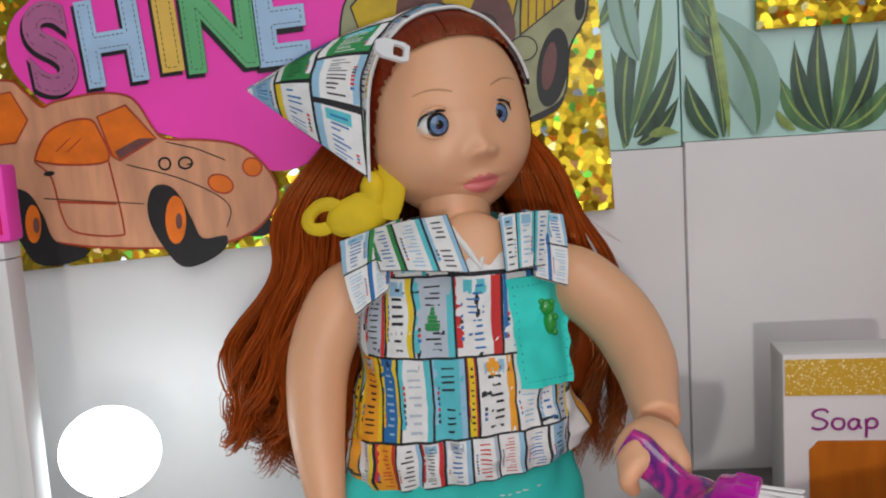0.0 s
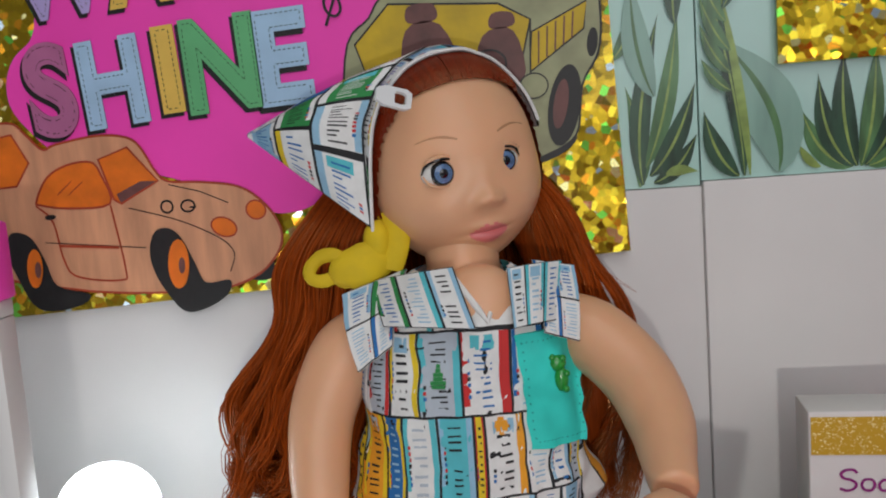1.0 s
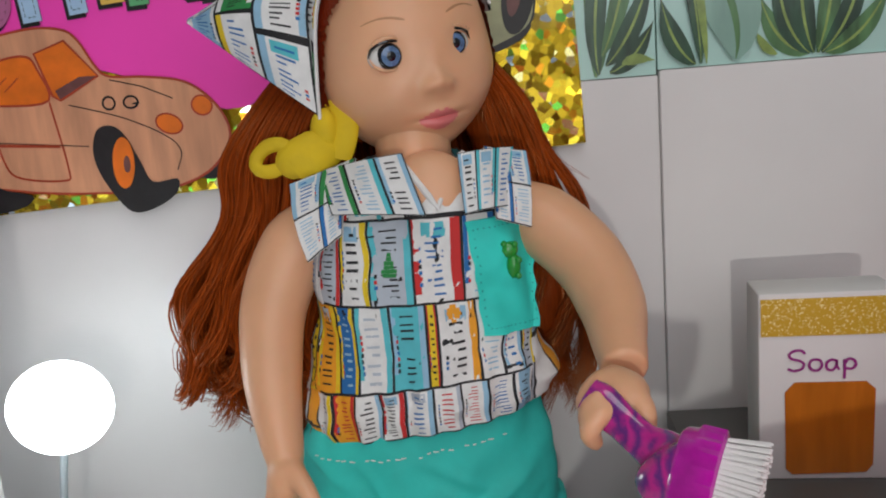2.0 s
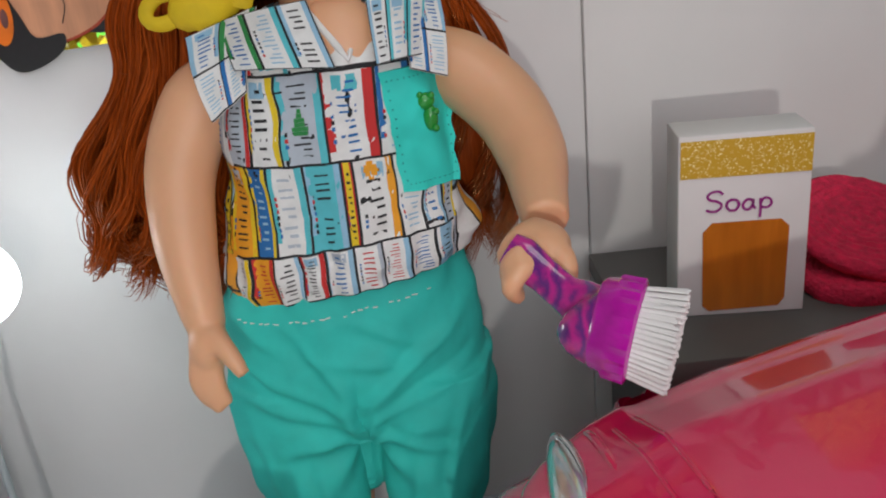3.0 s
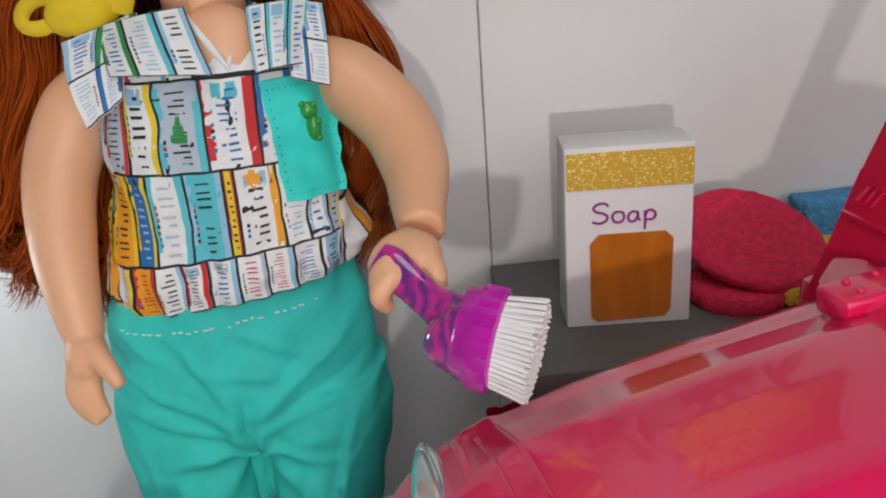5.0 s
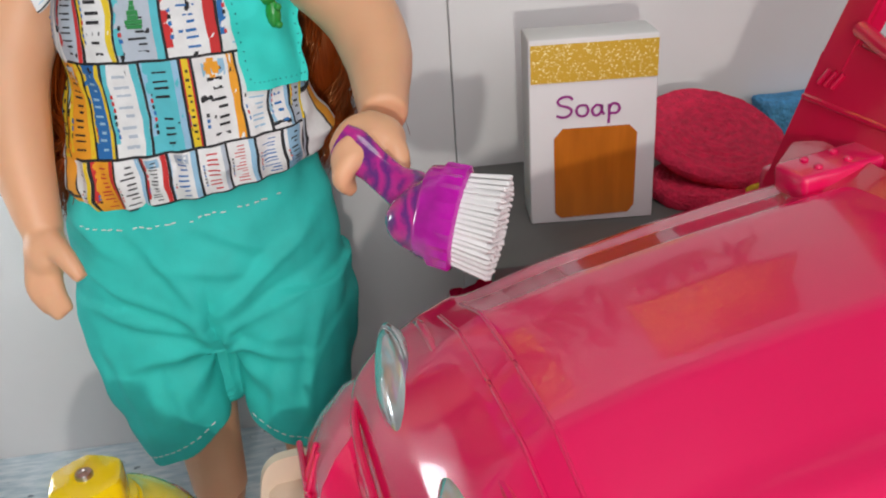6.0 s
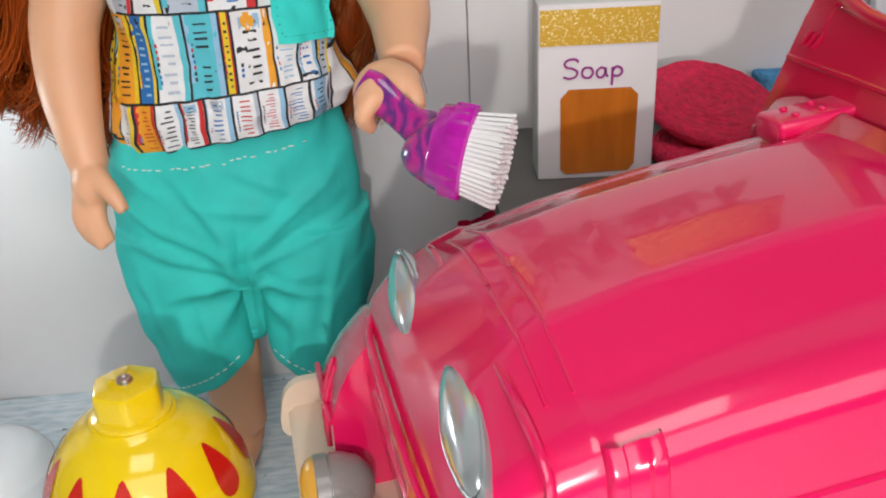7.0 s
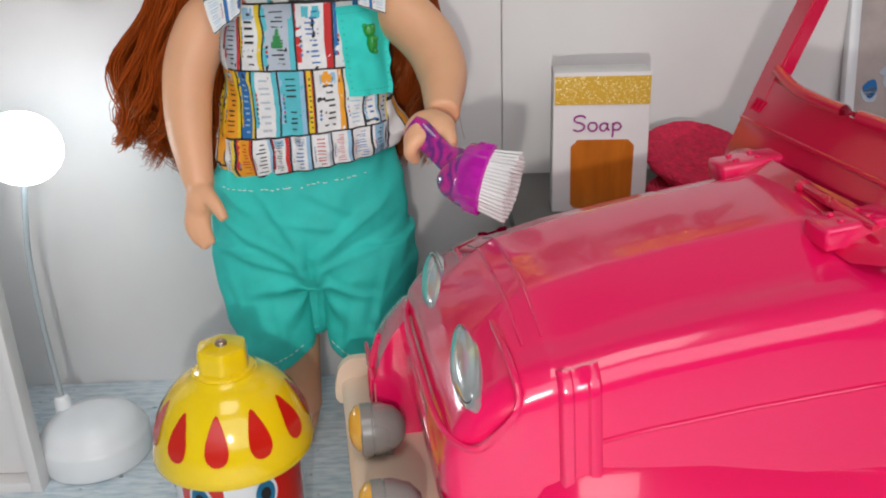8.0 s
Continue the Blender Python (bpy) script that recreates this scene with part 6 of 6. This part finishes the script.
head = part("head", bm, M["white"], lamp, "round white lamp head")
bm = bmesh.new()
ball(bm, Vector((-0.1885, 0.4550, 0.2355)) + nrm * 0.004, (0.0262, 0.0252, 0.0150), ht, 0, 40, 24)
part("diffuser", bm, M["lampglow"], head, "glowing white bulb-shaped diffuser")

# ---- ledge and the washing things on it ----
ledge = thing("ledge", (0.30, 0.47, 0.0), "dark grey ledge standing against the white boards", "ledge")
bm = bmesh.new()
block(bm, (0.1380, 0.404, 0.166), (0.62, 0.5405, 0.178), 0.0015)
part("top", bm, M["ledge"], ledge)
bm = bmesh.new()
block(bm, (0.150, 0.416, 0.0), (0.60, 0.5395, 0.1655), 0.001)
part("carcass", bm, M["ledge"], ledge)

soap = thing("soap_box", (0.2, 0.46, 0.178), "hand-made white card soap box with gold band and brown label", "box")
SOAPM = Matrix.Translation((0.1970, 0.4450, 0.178)) @ Matrix.Rotation(radians(-5), 4, "Z")
bm = bmesh.new()
block(bm, (-0.0315, 0.0, 0.0), (0.0315, 0.028, 0.0955), 0.0009)
bm.transform(SOAPM)
part("carton", bm, M["card"], soap, "white card carton", smooth=False)


def soap_face(x, z, h):
    return SOAPM @ Vector((x / 1000, -0.0004 - h, z / 1000))


bm = bmesh.new()
plate(bm, [(-30.5, 74.5), (31, 74.5), (31, 93), (-30.5, 93)], 0.0004, soap_face)
part("gold_band", bm, M["glit"], soap, "gold glitter tape", smooth=False)
bm = bmesh.new()
plate(bm, [(-19, 6), (-16, 3), (18.5, 4), (21.5, 8), (22, 47), (18, 51), (-15, 51), (-19.5, 46)], 0.0004, soap_face)
part("label", bm, M["labelb"], soap, "glossy brown label with cut corners", smooth=False)
bm = bmesh.new()
for line in (((-10.2, 65.6), (-12, 67.2), (-15.5, 67), (-17.5, 65.2), (-16.4, 63.2), (-13, 62.2), (-10.8, 60.4), (-11.8, 58), (-15, 57), (-18.2, 58)),   # S
             ((-4.5, 62.6), (-7.2, 62.2), (-8.4, 59.8), (-7, 57.4), (-4.2, 57.2), (-2.6, 59.4), (-3.2, 61.8), (-4.6, 62.6)),                              # o
             ((3.8, 61.8), (1.4, 62.2), (-0.6, 60), (0.2, 57.4), (2.4, 57.2), (4.0, 59.4), (4.2, 62.2), (4.2, 59), (5.4, 57.2)),                          # a
             ((7.6, 62.4), (7.8, 57), (7.6, 52.6)), ((7.8, 60.2), (9.4, 62.4), (12, 61.8), (12.8, 59.4), (11, 57.6), (8, 57.8))):                          # p
    stroke(bm, [(p.x, p.y) for p in spline([(x, z, 0) for x, z in line], 8 * len(line))], 1.25, 0.0006, soap_face)
part("lettering", bm, M["ink"], soap, "purple hand-written word", smooth=False)


def disc(name, centre, r, thick, turn, material, label, category):
    t = thing(name, centre, label, category)
    bm = bmesh.new()
    lathe(bm, [(0.0005, -thick / 2), (r * 0.96, -thick / 2), (r, -thick * 0.2), (r, thick * 0.2), (r * 0.95, thick / 2)] + [(r * (0.95 - 0.05 * k), thick / 2 + 0.0009 * (k % 2)) for k in range(1, 19)] + [(0.0005, thick / 2)], centre, 64, 0, turn)
    for v in bm.verts:
        v.co += Vector((0, 0, 1)) * 0.0010 * noise.noise(v.co * 260) + turn @ Vector((0, 0, 1)) * 0.0012 * noise.noise(v.co * 40)
    part("pad", bm, material, t)
    t["group"] = "crimson scrub pads"
    return t


disc("scrub_pad", (0.2760, 0.4820, 0.2035), 0.0410, 0.007, Matrix.Rotation(radians(20), 3, "X") @ Matrix.Rotation(radians(6), 3, "Y"), M["terry"], "round crimson woven scrubbing pad leaning on sponges", "pad")
disc("scrub_pad", (0.2620, 0.4640, 0.1835), 0.0270, 0.009, Matrix.Rotation(radians(2), 3, "X"), M["terry"], "round crimson scrubbing pad lying on the grey ledge", "pad")


def sponge(name, lo, hi, turn, material, label):
    t = thing(name, ((lo[0] + hi[0]) / 2, (lo[1] + hi[1]) / 2, lo[2]), label, "sponge")
    bm = bmesh.new()
    block(bm, lo, hi, 0.004, 3, 0, turn)
    bmesh.ops.subdivide_edges(bm, edges=bm.edges, cuts=4, use_grid_fill=True)
    for v in bm.verts:
        v.co += v.normal * 0.0016 * noise.noise(v.co * 190)
    part("foam", bm, material, t)


sponge("yellow_sponge", (0.277, 0.446, 0.1785), (0.366, 0.506, 0.1905), Matrix.Rotation(radians(5), 3, "Z"), M["sponge_y"], "yellow foam sponge lying on the grey ledge")
sponge("blue_sponge", (0.322, 0.516, 0.1785), (0.395, 0.538, 0.2080), Matrix.Rotation(radians(3), 3, "Z"), M["sponge_b"], "light blue sponge standing against the board")

# ---- white cubby and the pink box on it ----
cub = thing("cubby_shelf", (-0.27, 0.405, 0.0), "shallow white open-fronted cubby shelf standing on the floor", "shelf")
for nm, lo, hi in (("side_panel", (-0.2065, 0.396, 0.0), (-0.1990, 0.4100, 0.348)), ("side_panel", (-0.350, 0.396, 0.0), (-0.3425, 0.4100, 0.348)), ("top_panel", (-0.350, 0.396, 0.3485), (-0.1990, 0.4100, 0.356)),
                   ("bottom_panel", (-0.342, 0.397, 0.0), (-0.2070, 0.4100, 0.008)), ("back_panel", (-0.342, 0.4085, 0.0085), (-0.2070, 0.4100, 0.348))):
    bm = bmesh.new()
    block(bm, lo, hi, 0.0006)
    part(nm, bm, M["board"], cub)
pb = thing("pink_box", (-0.25, 0.403, 0.3565), "bright pink toy box standing on the white cubby", "box")
bm = bmesh.new()
block(bm, (-0.340, 0.397, 0.3565), (-0.1960, 0.4095, 0.392), 0.002)
part("carton", bm, M["pinkpaper"], pb)
bm = bmesh.new()
block(bm, (-0.338, 0.3957, 0.360), (-0.1990, 0.3968, 0.374), 0.0003)
part("panel", bm, M["pink"], pb, "glossy dark pink panel")

# ---- small picture seen through the windscreen ----
pic = thing("small_picture", (0.45, 0.53, 0.178), "small white-framed floral picture leaning on the board", "picture")
PICM = Matrix.Translation((0.448, 0.5200, 0.1785)) @ Matrix.Rotation(radians(-8), 4, "X")
bm = bmesh.new()
for lo, hi in (((-0.052, 0, 0), (-0.044, 0.008, 0.135)), ((0.044, 0, 0), (0.052, 0.008, 0.135)), ((-0.0438, 0, 0), (0.0438, 0.008, 0.008)), ((-0.0438, 0, 0.127), (0.0438, 0.008, 0.135))):
    block(bm, lo, hi, 0.001)
bm.transform(PICM)
part("frame", bm, M["white"], pic)
bm = bmesh.new()
block(bm, (-0.0438, 0.003, 0.008), (0.0438, 0.007, 0.127))
bm.transform(PICM)
pic_m = surface("floral_print", (0.42, 0.36, 0.34), 0.4, vary=0.25, scale=40)
sheet = part("print", bm, pic_m, pic)
for k in range(14):
    bm = bmesh.new()
    x, z = -0.036 + 0.06 * rng2.random(), 0.016 + 0.07 * rng2.random()
    plate(bm, rounded([(x + 0.006 * math.cos(t) * (0.6 + 0.8 * rng2.random()), z + 0.006 * math.sin(t) * (0.6 + 0.8 * rng2.random())) for t in [6.283 * i / 7 for i in range(7)]], 3), 0.0004, lambda a, b, h: PICM @ Vector((a, 0.0028 - h, b)))
    part("petal", bm, ink("s") if k % 3 else ink("b"), sheet, smooth=False)
